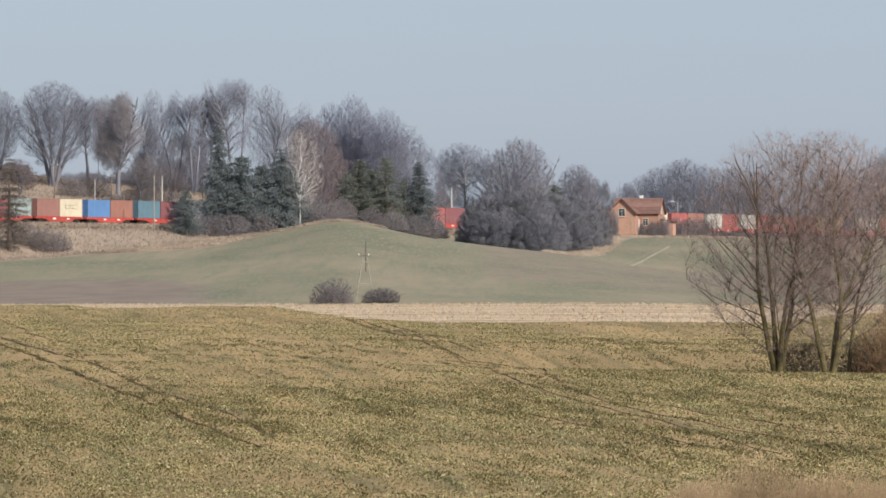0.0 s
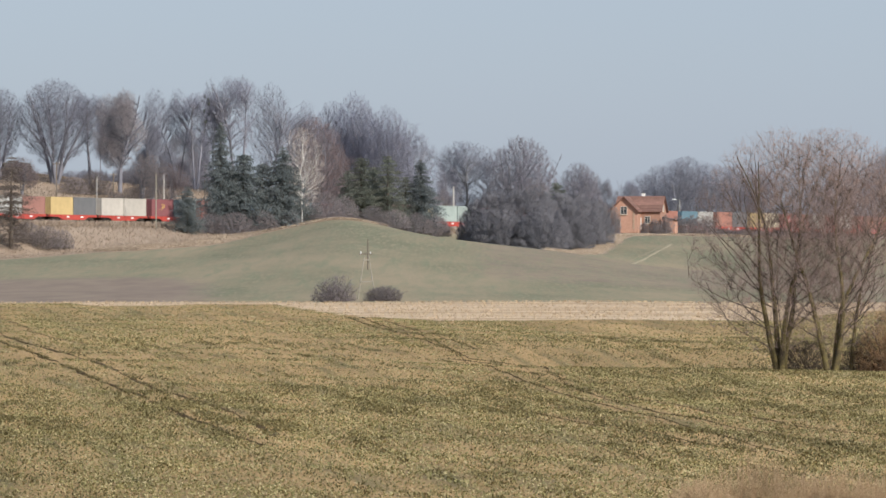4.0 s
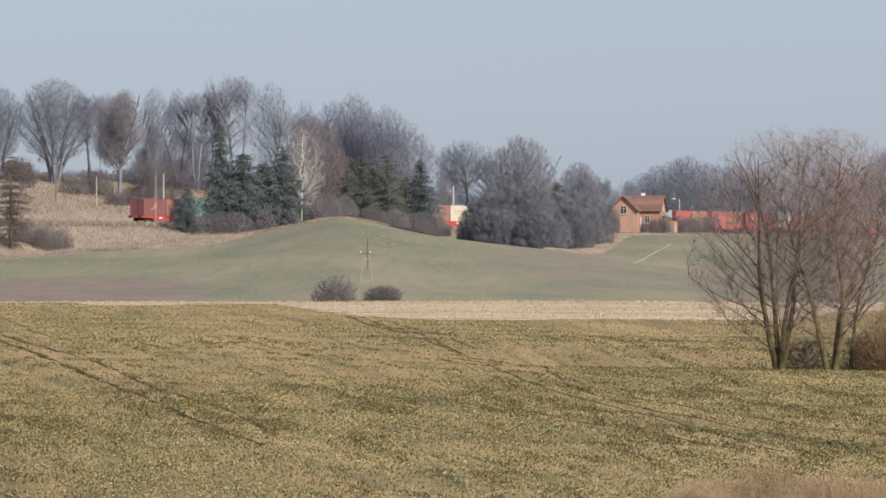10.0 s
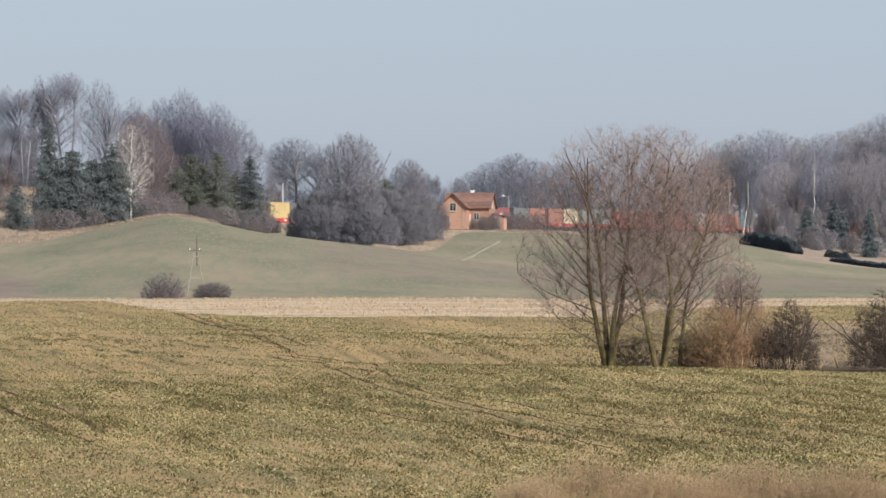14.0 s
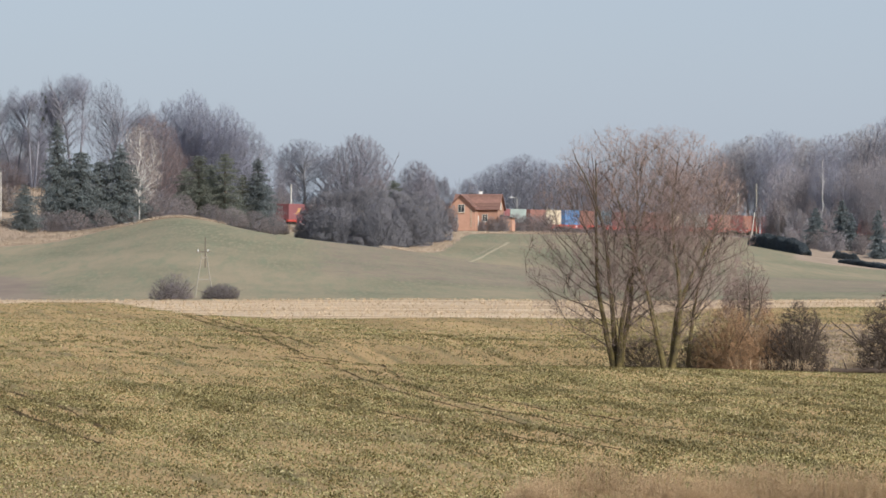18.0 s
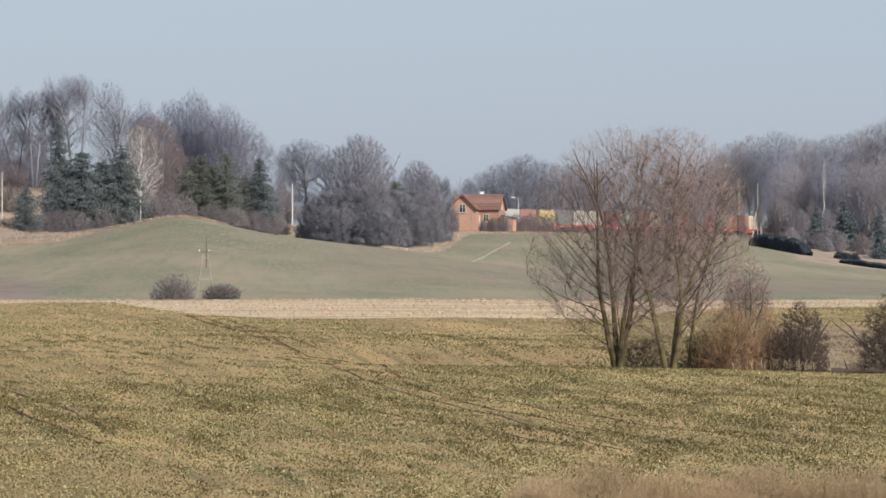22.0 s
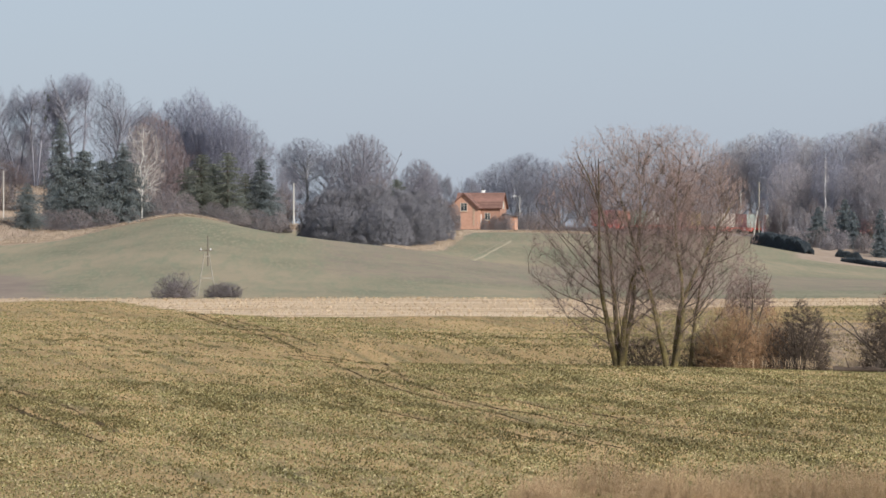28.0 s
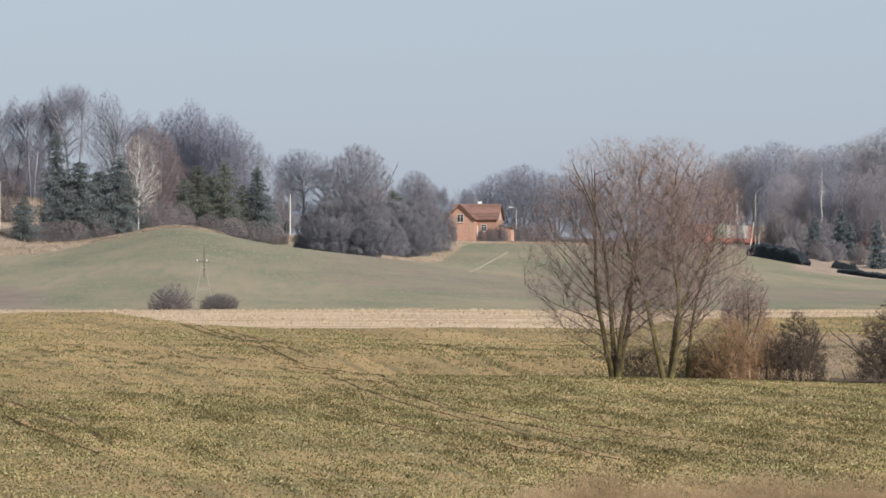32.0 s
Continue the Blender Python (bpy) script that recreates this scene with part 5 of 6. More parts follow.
def make_wagon():
    """A red flat wagon: sills deeper in the middle, cross-bearers, end beams, buffers and two bogies."""
    root = tagged(new("flat_wagon"), "red steel container flat wagon on the railway", "wagon", "wagons of the train")
    L, top, bot, end = 12.7, 1.15, 0.42, 0.86
    for y in (-1.22, 1.22):
        bm = bm_new()
        prof = [(-L / 2, top), (-L / 2, end), (-L / 2 + 2.3, end - 0.04), (-L / 2 + 3.4, bot), (L / 2 - 3.4, bot), (L / 2 - 2.3, end - 0.04), (L / 2, end), (L / 2, top)]
        a = [bm.verts.new((x, y - 0.06, z)) for x, z in prof]
        b = [bm.verts.new((x, y + 0.06, z)) for x, z in prof]
        bm.faces.new(a), bm.faces.new(b[::-1])
        for i in range(len(prof)):
            bm.faces.new((a[i], b[i], b[(i + 1) % 8], a[(i + 1) % 8]))
        bmesh.ops.recalc_face_normals(bm, faces=bm.faces)
        for k in range(9):
            box(bm, -4.8 + k * 1.2, y, (top + end) / 2, 0.08, 0.2, top - end)
        sill = part("side_sill", bm, WAGON_RED, root)
        for k in (-1.6, 2.2):
            plate = part("data_plate", box(bm_new(), k, y + math.copysign(0.085, y), 0.85, 0.75, 0.012, 0.2), WHITE_PAINT, sill, "small white data panel")
    part("deck", box(box(box(bm_new(), 0, 0, 1.0, L - 0.1, 0.5, 0.3), -4.4, 0, 1.03, 0.3, 2.3, 0.2), 4.4, 0, 1.03, 0.3, 2.3, 0.2), WAGON_RED, root)
    for x in (-L / 2, L / 2):
        part("end_beam", box(bm_new(), x, 0, 1.0, 0.2, 2.5, 0.34, 0.02), WAGON_RED, root)
        for y in (-0.875, 0.875):
            bm = rod(bm_new(), (x, y, 1.04), (x + math.copysign(0.48, x), y, 1.04), 0.09, sides=8)
            rod(bm, (x + math.copysign(0.48, x), y, 1.04), (x + math.copysign(0.53, x), y, 1.04), 0.22, sides=12)
            part("buffer", bm, STEEL_DARK, root, "dark steel buffer")
    for x in (-4.4, 4.4):
        bm = bm_new()
        for y in (-1.0, 1.0):
            box(bm, x, y, 0.62, 2.5, 0.12, 0.22, 0.03)
            for dx in (-0.9, 0.9):
                box(bm, x + dx, y, 0.48, 0.36, 0.2, 0.34, 0.03)
        box(bm, x, 0, 0.65, 0.4, 2.0, 0.3)
        bogie = part("bogie", bm, STEEL_DARK, root, "dark bogie frame")
        for dx in (-0.9, 0.9):
            bm = rod(bm_new(), (x + dx, -0.95, 0.46), (x + dx, 0.95, 0.46), 0.08, sides=8)
            for y in (-0.75, 0.75):
                rod(bm, (x + dx, y - 0.065, 0.46), (x + dx, y + 0.065, 0.46), 0.46, sides=20)
                rod(bm, (x + dx, y - math.copysign(0.1, y), 0.46), (x + dx, y - math.copysign(0.065, y), 0.46), 0.49, sides=20)
            part("wheelset", bm, STEEL_DARK, bogie, "steel wheelset")
    return root


EMBLEMS = {0: "swoosh", 10: "swoosh", 13: "word", 17: "block", 26: "block", 28: "block", 31: "block", 32: "block", 43: "block", 40: "block"}
first_wagon = make_wagon()
WAGONS = [first_wagon] + [copy_thing(first_wagon, pose(0, 0, 0)) for k in range(len(LOAD) // 2 - 1)]
BOXES = [container(p, EMBLEMS.get(i)) for i, p in enumerate(LOAD)]


def train_pose(ahead, t, z):
    """Pose of a vehicle whose middle is so many metres ahead of the train's tail."""
    x, y, a = track_point(SPEED * (t - 9.0) + 0.25 + ahead)
    return pose(float(x), float(y), z, 0, 0, 90 - math.degrees(float(a)))


# ---- house, poles, hedge --------------------------------------------------
def gable_wall(width, eaves, ridge, thick=0.3):
    """A gable wall in the x-z plane."""
    bm = bm_new()
    prof = [(-width / 2, -0.6), (width / 2, -0.6), (width / 2, eaves), (0, ridge), (-width / 2, eaves)]
    a = [bm.verts.new((x, 0, z)) for x, z in prof]
    b = [bm.verts.new((x, thick, z)) for x, z in prof]
    bm.faces.new(a), bm.faces.new(b[::-1])
    for i in range(5):
        bm.faces.new((a[i], b[i], b[(i + 1) % 5], a[(i + 1) % 5]))
    bmesh.ops.recalc_face_normals(bm, faces=bm.faces)
    return bm


def moved(bm, m):
    bmesh.ops.transform(bm, matrix=m, verts=bm.verts)
    return bm


def roof_slope(root, length, run, rise, m, over=0.45):
    """One tiled slope: a thick board with rows of overlapping tiles."""
    slope = math.hypot(run, rise) + over
    tilt = math.degrees(math.atan2(rise, run))
    base = m @ pose(0, 0, 0, tilt)
    slab = part("roof", moved(box(bm_new(), 0, -slope / 2, 0, length, slope, 0.12), base), ROOF_TILE, root, "brown-red tiled roof slope")
    n = int(slope / 0.33)
    for k in range(n):
        course = moved(box(bm_new(), 0, -(k + 0.5) * slope / n, 0.09, length + 0.02, slope / n + 0.06, 0.035), base @ pose(0, 0, 0.004 * (k % 2)))
        part("tile_course", course, ROOF_TILE, slab)
    return slab


def window(root, w, h, m, name="window"):
    """A window let into a wall: frame, bars, sill and panes."""
    bm = bm_new()
    for x in (-w / 2, w / 2):
        box(bm, x, -0.02, 0, 0.09, 0.12, h)
    for z in (-h / 2, h / 2):
        box(bm, 0, -0.02, z, w + 0.09, 0.12, 0.09)
    box(bm, 0, -0.02, 0, 0.06, 0.1, h)
    box(bm, 0, -0.02, h * 0.18, w, 0.1, 0.05)
    fr = part(name, moved(bm, m), FRAME_PAINT, root, "white-framed window")
    part("sill", moved(box(bm_new(), 0, -0.06, -h / 2 - 0.08, w + 0.3, 0.22, 0.07), m), BRICK_PALE, fr)
    for x in (-w / 4, w / 4):
        part("pane", moved(box(bm_new(), x, 0.0, 0, w / 2 - 0.07, 0.02, h - 0.08), m), GLASS, fr)


def make_house(x, y, z, turn):
    root = tagged(new("house"), "small orange brick railway house with a brown tiled roof", "house")
    root.matrix_basis = pose(x, y, z, 0, 0, turn)
    L, D, eaves, ridge = 7.6, 5.6, 3.1, 5.5
    # long block along x, wing towards -y at its west end
    for yy in (-D / 2, D / 2 - 0.3):
        part("wall", box(bm_new(), 0, yy + 0.15, (eaves - 0.6) / 2, L - 0.6, 0.3, eaves + 0.6), BRICK_MAT, root, "orange brick wall")
    part("gable", moved(gable_wall(D, eaves, ridge), pose(L / 2, 0, 0, 0, 0, 90)), BRICK_MAT, root, "orange brick gable wall")
    part("gable", moved(gable_wall(D, eaves, ridge), pose(-L / 2 + 0.3, 0, 0, 0, 0, 90)), BRICK_MAT, root, "orange brick gable wall")
    roof_slope(root, L + 0.7, D / 2, ridge - eaves, pose(0, 0, ridge + 0.12))
    roof_slope(root, L + 0.7, D / 2, ridge - eaves, pose(0, 0, ridge + 0.12, 0, 0, 180))
    W, out = 4.8, 2.6
    wx = -L / 2 + W / 2 - 0.6
    part("gable", moved(gable_wall(W, eaves, ridge - 0.1), pose(wx, -D / 2 - out, 0)), BRICK_MAT, root, "orange brick front gable")
    for sx in (-1, 1):
        part("wall", box(bm_new(), wx + sx * (W / 2 - 0.15), -D / 2 - out / 2 + 0.15, (eaves - 0.6) / 2, 0.3, out - 0.3, eaves + 0.6), BRICK_MAT, root, "orange brick wall")
        roof_slope(root, out + D / 2 + 0.5, W / 2, ridge - 0.1 - eaves, pose(wx, -D / 4 - out / 2 - 0.2, ridge + 0.02, 0, 0, 90 * sx))
    window(root, 1.1, 1.3, pose(wx, -D / 2 - out, 3.2))
    window(root, 0.9, 1.2, pose(wx - 1.1, -D / 2 - out, 1.1))
    window(root, 0.9, 1.2, pose(1.6, -D / 2, 1.6))
    window(root, 0.8, 1.1, pose(L / 2, 0, 3.6, 0, 0, 90))
    part("door", box(bm_new(), 0.1, -D / 2 - 0.04, 1.0, 0.95, 0.1, 2.05, 0.02), WHITE_PAINT, root, "pale front door")
    bm = bm_new()
    for i in range(9):
        box(bm, wx + 1.7, -D / 2 - out - 0.02, 0.2 + i * 0.36, 0.35, 0.08, 0.2)
    part("quoins", bm, BRICK_PALE, root, "pale brick corner trim")
    ch = part("chimney", box(box(bm_new(), 0.3, 0.2, ridge + 0.15, 0.55, 0.5, 0.9, 0.02), 0.3, 0.2, ridge + 0.62, 0.68, 0.62, 0.1), WHITE_PAINT, root, "pale plastered chimney")
    part("flue", rod(bm_new(), (0.3, 0.2, ridge + 0.66), (0.3, 0.2, ridge + 0.85), 0.11, sides=8), STEEL_DARK, ch)
    # low lean-to at the east end
    part("lean_to", box(bm_new(), L / 2 + 1.1, 0.4, 0.5, 2.2, 2.6, 2.4, 0.02), BRICK_MAT, root, "low brick lean-to")
    part("lean_to_roof", box(bm_new(), 0, 0, 0, 2.7, 3.0, 0.1, m=pose(L / 2 + 1.15, 0.4, 1.85, 0, 12, 0)), STEEL_DARK, root, "dark flat lean-to roof")
    return root


make_house(34.0, 964, float(height(34.0, 964)) + 0.9, -13)


def pole(x, y, tall, r, material, label, arm=0.0, foot=None, lean=0.0):
    root = tagged(new("pole"), label, "pole")
    root.matrix_basis = pose(x, y, float(height(x, y)), 0, lean, 0)
    part("shaft", rod(bm_new(), (0, 0, -0.4), (0, 0, tall), r, r * 0.7, 10), material, root, smooth=False)
    if arm:
        bm = box(bm_new(), 0, 0, tall - 0.35, arm, 0.1, 0.12, 0.015)
        part("crossarm", bm, WOOD_POLE, root)
        for k in (-0.42, 0.42):
            part("insulator", rod(rod(bm_new(), (arm * k, 0, tall - 0.3), (arm * k, 0, tall - 0.16), 0.03, sides=6), (arm * k, 0, tall - 0.18), (arm * k, 0, tall - 0.06), 0.06, 0.04, 8), WHITE_PAINT, root)
    return root


pole(-59.6, 868, 6.4, 0.13, WOOD_POLE, "dark timber pole on the railway bank", 1.2, lean=0)
pole(-53.6, 872, 4.7, 0.09, CONCRETE, "pale concrete pole behind the railway", 0, lean=0)
pole(-51.5, 880, 5.2, 0.13, WOOD_POLE, "dark timber pole behind the railway", 1.2, lean=0)
pole(-42.6, 836, 8.3, 0.1, WOOD_GREY, "grey timber pole in front of the railway", 0, lean=0)
pole(-43.2, 872, 7.3, 0.09, CONCRETE, "pale concrete pole behind the railway", 0, lean=0)
pole(1.8, 946, 7.9, 0.15, CONCRETE, "pale concrete pole beside the railway", 0, lean=0)
pole(90.4, 1110, 9, 0.12, CONCRETE, "pale concrete pole beside the railway", 0, lean=0)
pole(88.1, 1040, 11, 0.12, WOOD_GREY, "tall grey timber pole by the hedge", 0, lean=0)
pole(87, 1040, 5.7, 0.14, CONCRETE, "short leaning pale post by the hedge", 0, lean=8)
pole(-37, 874, 7.6, 0.12, WOOD_POLE, "dark timber pole among the spruces", 0, lean=0)


def street_lamp(x, y, tall):
    root = tagged(new("street_lamp"), "grey metal street lamp beside the house", "street lamp")
    root.matrix_basis = pose(x, y, float(height(x, y)))
    part("shaft", rod(bm_new(), (0, 0, -0.3), (0, 0, tall), 0.09, 0.05, 10), CONCRETE, root)
    part("arm", rod(bm_new(), (0, 0, tall), (-0.9, 0, tall + 0.15), 0.04, sides=6), CONCRETE, root)
    part("lamp_head", box(bm_new(), -1.0, 0, tall + 0.15, 0.7, 0.28, 0.14, 0.04), WHITE_PAINT, root, "pale lamp head")


street_lamp(42.0, 998, 6.4)


def power_frame(x, y, tall):
    """A timber A-frame mast with a crosspiece and a top pole."""
    root = tagged(new("power_mast"), "grey timber A-frame power mast in the valley", "power mast")
    root.matrix_basis = pose(x, y, float(height(x, y)), 0, 0, 8)
    for sx in (-1, 1):
        part("leg", rod(bm_new(), (sx * 0.98, 0, -0.4), (sx * 0.22, 0, tall * 0.72), 0.075, 0.06, 8), WOOD_GREY, root)
    part("top_pole", rod(bm_new(), (0.12, 0, tall * 0.5), (0.12, 0, tall), 0.065, 0.05, 8), WOOD_POLE, root)
    part("crosspiece", box(bm_new(), 0, -0.1, tall * 0.30, 1.35, 0.09, 0.13), WOOD_GREY, root)
    part("crosspiece", box(bm_new(), 0, -0.1, tall * 0.66, 0.8, 0.09, 0.1), WOOD_GREY, root)
    part("crossarm", box(bm_new(), -0.1, 0, tall * 0.76, 1.3, 0.1, 0.1), WOOD_POLE, root)
    for k in (-0.6, 0.4):
        part("insulator", rod(bm_new(), (k, 0, tall * 0.76), (k, 0, tall * 0.80), 0.06, sides=8), WHITE_PAINT, root)


power_frame(-7.75, 572, 6.1)


def make_hedge(name, x0, y0, x1, y1, tall, wide, label, seed):
    """A clipped hedge: a stem core and a skin of leaf sprays."""
    rng = np.random.default_rng(seed)
    root = tagged(new(name), label, "hedge")
    ln = math.hypot(x1 - x0, y1 - y0)
    n = int(ln * 1100)
    f = rng.uniform(0, 1, n)
    side = rng.choice([-1, 1, 0], n, p=[0.42, 0.28, 0.3])
    off = np.where(side == 0, rng.uniform(-0.5, 0.5, n), side * 0.5) * wide + rng.normal(0, 0.06, n)
    x, y = x0 + (x1 - x0) * f, y0 + (y1 - y0) * f
    nx, ny = -(y1 - y0) / ln, (x1 - x0) / ln
    gx, gy = x + nx * off, y + ny * off
    crown = tall * (0.86 + 0.12 * np.sin(f * ln * 1.1 + seed) + 0.08 * np.sin(f * ln * 3.7)) * np.clip(6 * np.minimum(f, 1 - f) + 0.25, 0, 1)
    gz = height(gx, gy) + np.where(side == 0, crown, rng.uniform(0, 1, n) * crown) + rng.normal(0, 0.12, n)
    q = np.stack([gx, gy, gz], axis=1)
    d, w = unit(rng.normal(0, 1, (n, 3))), unit(rng.normal(0, 1, (n, 3)))
    L = 0.115
    verts = np.stack([q - d * L, q + w * L, q + d * L, q - w * L], axis=1).reshape(-1, 3)
    under("leaves", raw_mesh("leaves", verts, np.arange(n * 4).reshape(-1, 4), HEDGE_LEAF), root)
    m = int(ln * 6)
    f = rng.uniform(0, 1, m)
    x, y = x0 + (x1 - x0) * f, y0 + (y1 - y0) * f
    z = height(x, y)
    v, fc = tubes(np.stack([x, y, z - 0.1], axis=1), np.stack([x, y, z + tall * 0.5], axis=1), np.full(m, 0.1), np.full(m, 0.05), 5)
    tagged(under("stems", raw_mesh("stems", v, fc, TWIG_DARK_HAZED), root), kind="stuff")


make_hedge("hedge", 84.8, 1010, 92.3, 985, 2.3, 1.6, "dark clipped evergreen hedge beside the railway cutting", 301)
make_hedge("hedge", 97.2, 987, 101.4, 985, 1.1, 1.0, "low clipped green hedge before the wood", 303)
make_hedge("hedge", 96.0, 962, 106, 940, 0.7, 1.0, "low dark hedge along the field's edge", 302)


# ---- crop, straw and grasses ----------------------------------------------
ROW_X, ROW_Y = 0.13, -0.9915  # the way that the crop was drilled


def patchiness(x, y, scale, seed):
    """A soft random field between 0 and 1 made of a few sine waves."""
    rng = np.random.default_rng(seed)
    v = np.zeros_like(x)
    for k in range(9):
        a = rng.uniform(0, 6.28)
        s = scale * rng.uniform(0.5, 2.2)
        v += np.sin(((x * ROW_X + y * ROW_Y) * math.cos(a) * 0.09 + (x * ROW_Y - y * ROW_X) * math.sin(a)) / s + rng.uniform(0, 6.28))
    return 0.5 + 0.5 * np.tanh(v / 2.4)


def blades(name, label, x, y, tall, width, material, lean, seed, category="crop", leaves=3):
    """Small plants of a few pointed leaves each, as one mass."""
    rng = np.random.default_rng(seed)
    x, y = np.repeat(x, leaves), np.repeat(y, leaves)
    n = len(x)
    z = height(x, y)
    a = rng.uniform(0, 6.28, n)
    h = tall * rng.uniform(0.5, 1.3, n)
    l = lean * rng.uniform(0.3, 1.2, n) * h
    foot = np.stack([x + rng.normal(0, width * 0.5, n), y + rng.normal(0, width * 0.5, n), z - 0.01], axis=1)
    out = np.stack([np.cos(a), np.sin(a), np.zeros(n)], axis=1)
    side = np.stack([-np.sin(a), np.cos(a), np.zeros(n)], axis=1) * width
    mid = foot + out * l[:, None] * 0.5 + np.array([0, 0, 1]) * (h * 0.75)[:, None]
    tip = foot + out * l[:, None] + np.array([0, 0, 1]) * h[:, None]
    verts = np.stack([foot - side * 0.3, mid - side * 0.5, tip, mid + side * 0.5], axis=1).reshape(-1, 3)
    ob = new(name, raw_mesh(name, verts, np.arange(n * 4).reshape(-1, 4), material))
    return tagged(ob, label, category, kind="stuff")


def scatter(rng, n, y0, y1, b0, b1):
    """Random places in a wedge before the camera's stand, even per area."""
    y = np.sqrt(rng.uniform(y0 ** 2, y1 ** 2, n))
    return y * rng.uniform(b0, b1, n), y


RUTS = [  # lines and widths of the wheel ruts
    ([(-38.6, 455.2), (-30.7, 400.0), (-19.6, 335.0), (-14.2, 292.0), (-9.8, 269.0), (-7.0, 247.2)], 0.62, 1),
    ([(-34.6, 408.8), (-30.7, 390.5), (-22.3, 334.0), (-15.9, 291.0), (-12.2, 267.2), (-7.3, 238.5)], 0.58, 2),
    ([(-49.3, 582.2), (-36.5, 463.2), (-29.7, 408.8), (-24.4, 383.2)], 0.3, 3),
]
RUTS += [
    ([(-8.1, 465.0), (-2.6, 401.2), (1.3, 359.5), (4.9, 356.5), (6.7, 308.0), (8.9, 280.0), (12.2, 260.5), (15.2, 245.0), (18.2, 233.5)], 0.55, 4),
    ([(-6.6, 458.2), (-0.9, 391.8), (3.7, 319.2), (7.5, 282.5), (10.8, 258.5), (14.0, 233.5)], 0.5, 9),
    ([(-4.7, 451.8), (-1.0, 409.0), (2.4, 369.5)], 0.5, 5),
    ([(0.2, 358.2), (3.4, 355.8), (5.6, 315.5)], 0.55, 6),
    ([(2.7, 276.8), (5.7, 264.2), (9.9, 248.2), (13.3, 233.5)], 0.5, 7),
    ([(9.3, 292.2), (12.7, 272.0), (15.9, 256.8), (19.4, 245.8), (21.8, 237.5)], 0.5, 8),
]


def lushness(x, y):
    """0 to 1: how thick the crop stands; a thin brow on the west side, a rich hollow before it."""
    b = x / y
    hollow = smooth_step(y, 236 + 40 * b, 256) * (1 - smooth_step(y, 272, 300 + 160 * b))
    brow = smooth_step(y, 292 + 160 * b, 322) * (1 - smooth_step(y, 352, 385)) * (1 - smooth_step(b, -0.005, 0.045))
    foot = (1 - smooth_step(y, 226, 238)) * (1 - smooth_step(b, -0.05, 0.0)) * 0.5
    return np.clip(0.58 + 0.42 * hollow + 0.3 * smooth_step(b, 0.0, 0.05) - 0.48 * brow + 0.1 * foot, 0.05, 1)


def off_ruts(rng, x, y):
    """True where the crop was not crushed along the ruts."""
    far = np.full(x.shape, 1e9)
    for line, wide, seed in RUTS:
        far = np.minimum(far, near_line(x, y, line) - wide * 0.5)
    return far > rng.uniform(0.0, 0.75, x.shape) ** 1.5


rng = np.random.default_rng(5)
x, y = scatter(rng, 310000, 185, 345, -0.085, 0.115)
thick = 0.6 * patchiness(x, y, 1.6, 3) + 0.9 * lushness(x, y) - 0.25
keep = (rng.uniform(0, 1, len(x)) < 0.16 + 0.84 * np.clip(thick, 0, 1) * (0.3 + 0.7 * patchiness(x, y, 0.3, 4))) & off_ruts(rng, x, y)
blades("winter_crop", "low winter crop with yellow-green leaves in tan soil", x[keep], y[keep], 0.075, 0.06, CROP, 1.2, 21, leaves=2)
x, y = scatter(rng, 300000, 185, 400, -0.085, 0.115)
thick = np.clip(1.9 * patchiness(x, y, 0.9, 31) * lushness(x, y) - 0.32, 0, 1)
keep = rng.uniform(0, 1, len(x)) < thick * (0.10 + 0.90 * np.clip(2.2 * patchiness(x, y, 0.22, 32) - 0.9, 0, 1)) * (0.45 + 0.55 * smooth_step(y, 205, 245) * (1 - smooth_step(y, 290, 350)))
keep |= rng.uniform(0, 1, len(x)) < 0.75 * np.clip(3.2 * patchiness(x, y, 0.16, 33) - 2.45, 0, 1) * patchiness(x, y, 1.1, 35)  # short broken rows, dark in place of shaded clods
blades("winter_crop", "darker green tufts of winter crop in patches, dark rows for shaded clods", x[keep], y[keep], 0.115, 0.066, CROP_DARK, 1.0, 27, leaves=2)
# ragged dark tufts on the ruts' shoulders
px, py = [], []
for line, wide, seed in RUTS:
    pts = np.array(line)
    run = np.concatenate([[0], np.cumsum(np.hypot(*np.diff(pts, axis=0).T))])
    at = rng.uniform(0, run[-1], int(run[-1] * 9 * min(1.0, wide * 1.8)))
    at = at[np.sin(at / 3.1 + seed) + 0.7 * np.sin(at / 0.9) + rng.normal(0, 0.6, len(at)) > 0.2]
    px.append(np.interp(at, run, pts[:, 0]) + rng.normal(0, 0.11 + 0.2 * wide, len(at)))
    py.append(np.interp(at, run, pts[:, 1]) + rng.normal(0, 0.2, len(at)))
blades("winter_crop", "dark ragged tufts of crop along the wheel ruts", np.concatenate(px), np.concatenate(py), 0.11, 0.055, CROP_DARK, 1.0, 29, leaves=2)
x, y = scatter(rng, 230000, 340, 520, -0.085, 0.115)
keep = (rng.uniform(0, 1, len(x)) < (0.12 + 0.9 * patchiness(x, y, 2.0, 8) * (0.35 + 0.65 * patchiness(x, y, 0.4, 9))) * (1 - 0.15 * smooth_step(y, 400, 460)) * (0.35 + 0.65 * smooth_step(lushness(x, y), 0.1, 0.45))) & off_ruts(rng, x, y) & (straw_zone(x, y) < 0.3) & (dry_zone(x, y) < 0.55) & ((x / y < 0.083 + 0.004 * rng.normal(0, 1, len(x))) | (y > 425) | (rng.uniform(0, 1, len(x)) < 0.25))
blades("winter_crop", "low winter crop with yellow-green leaves in tan soil", x[keep], y[keep], 0.08, 0.085, CROP, 1.2, 22, leaves=2)
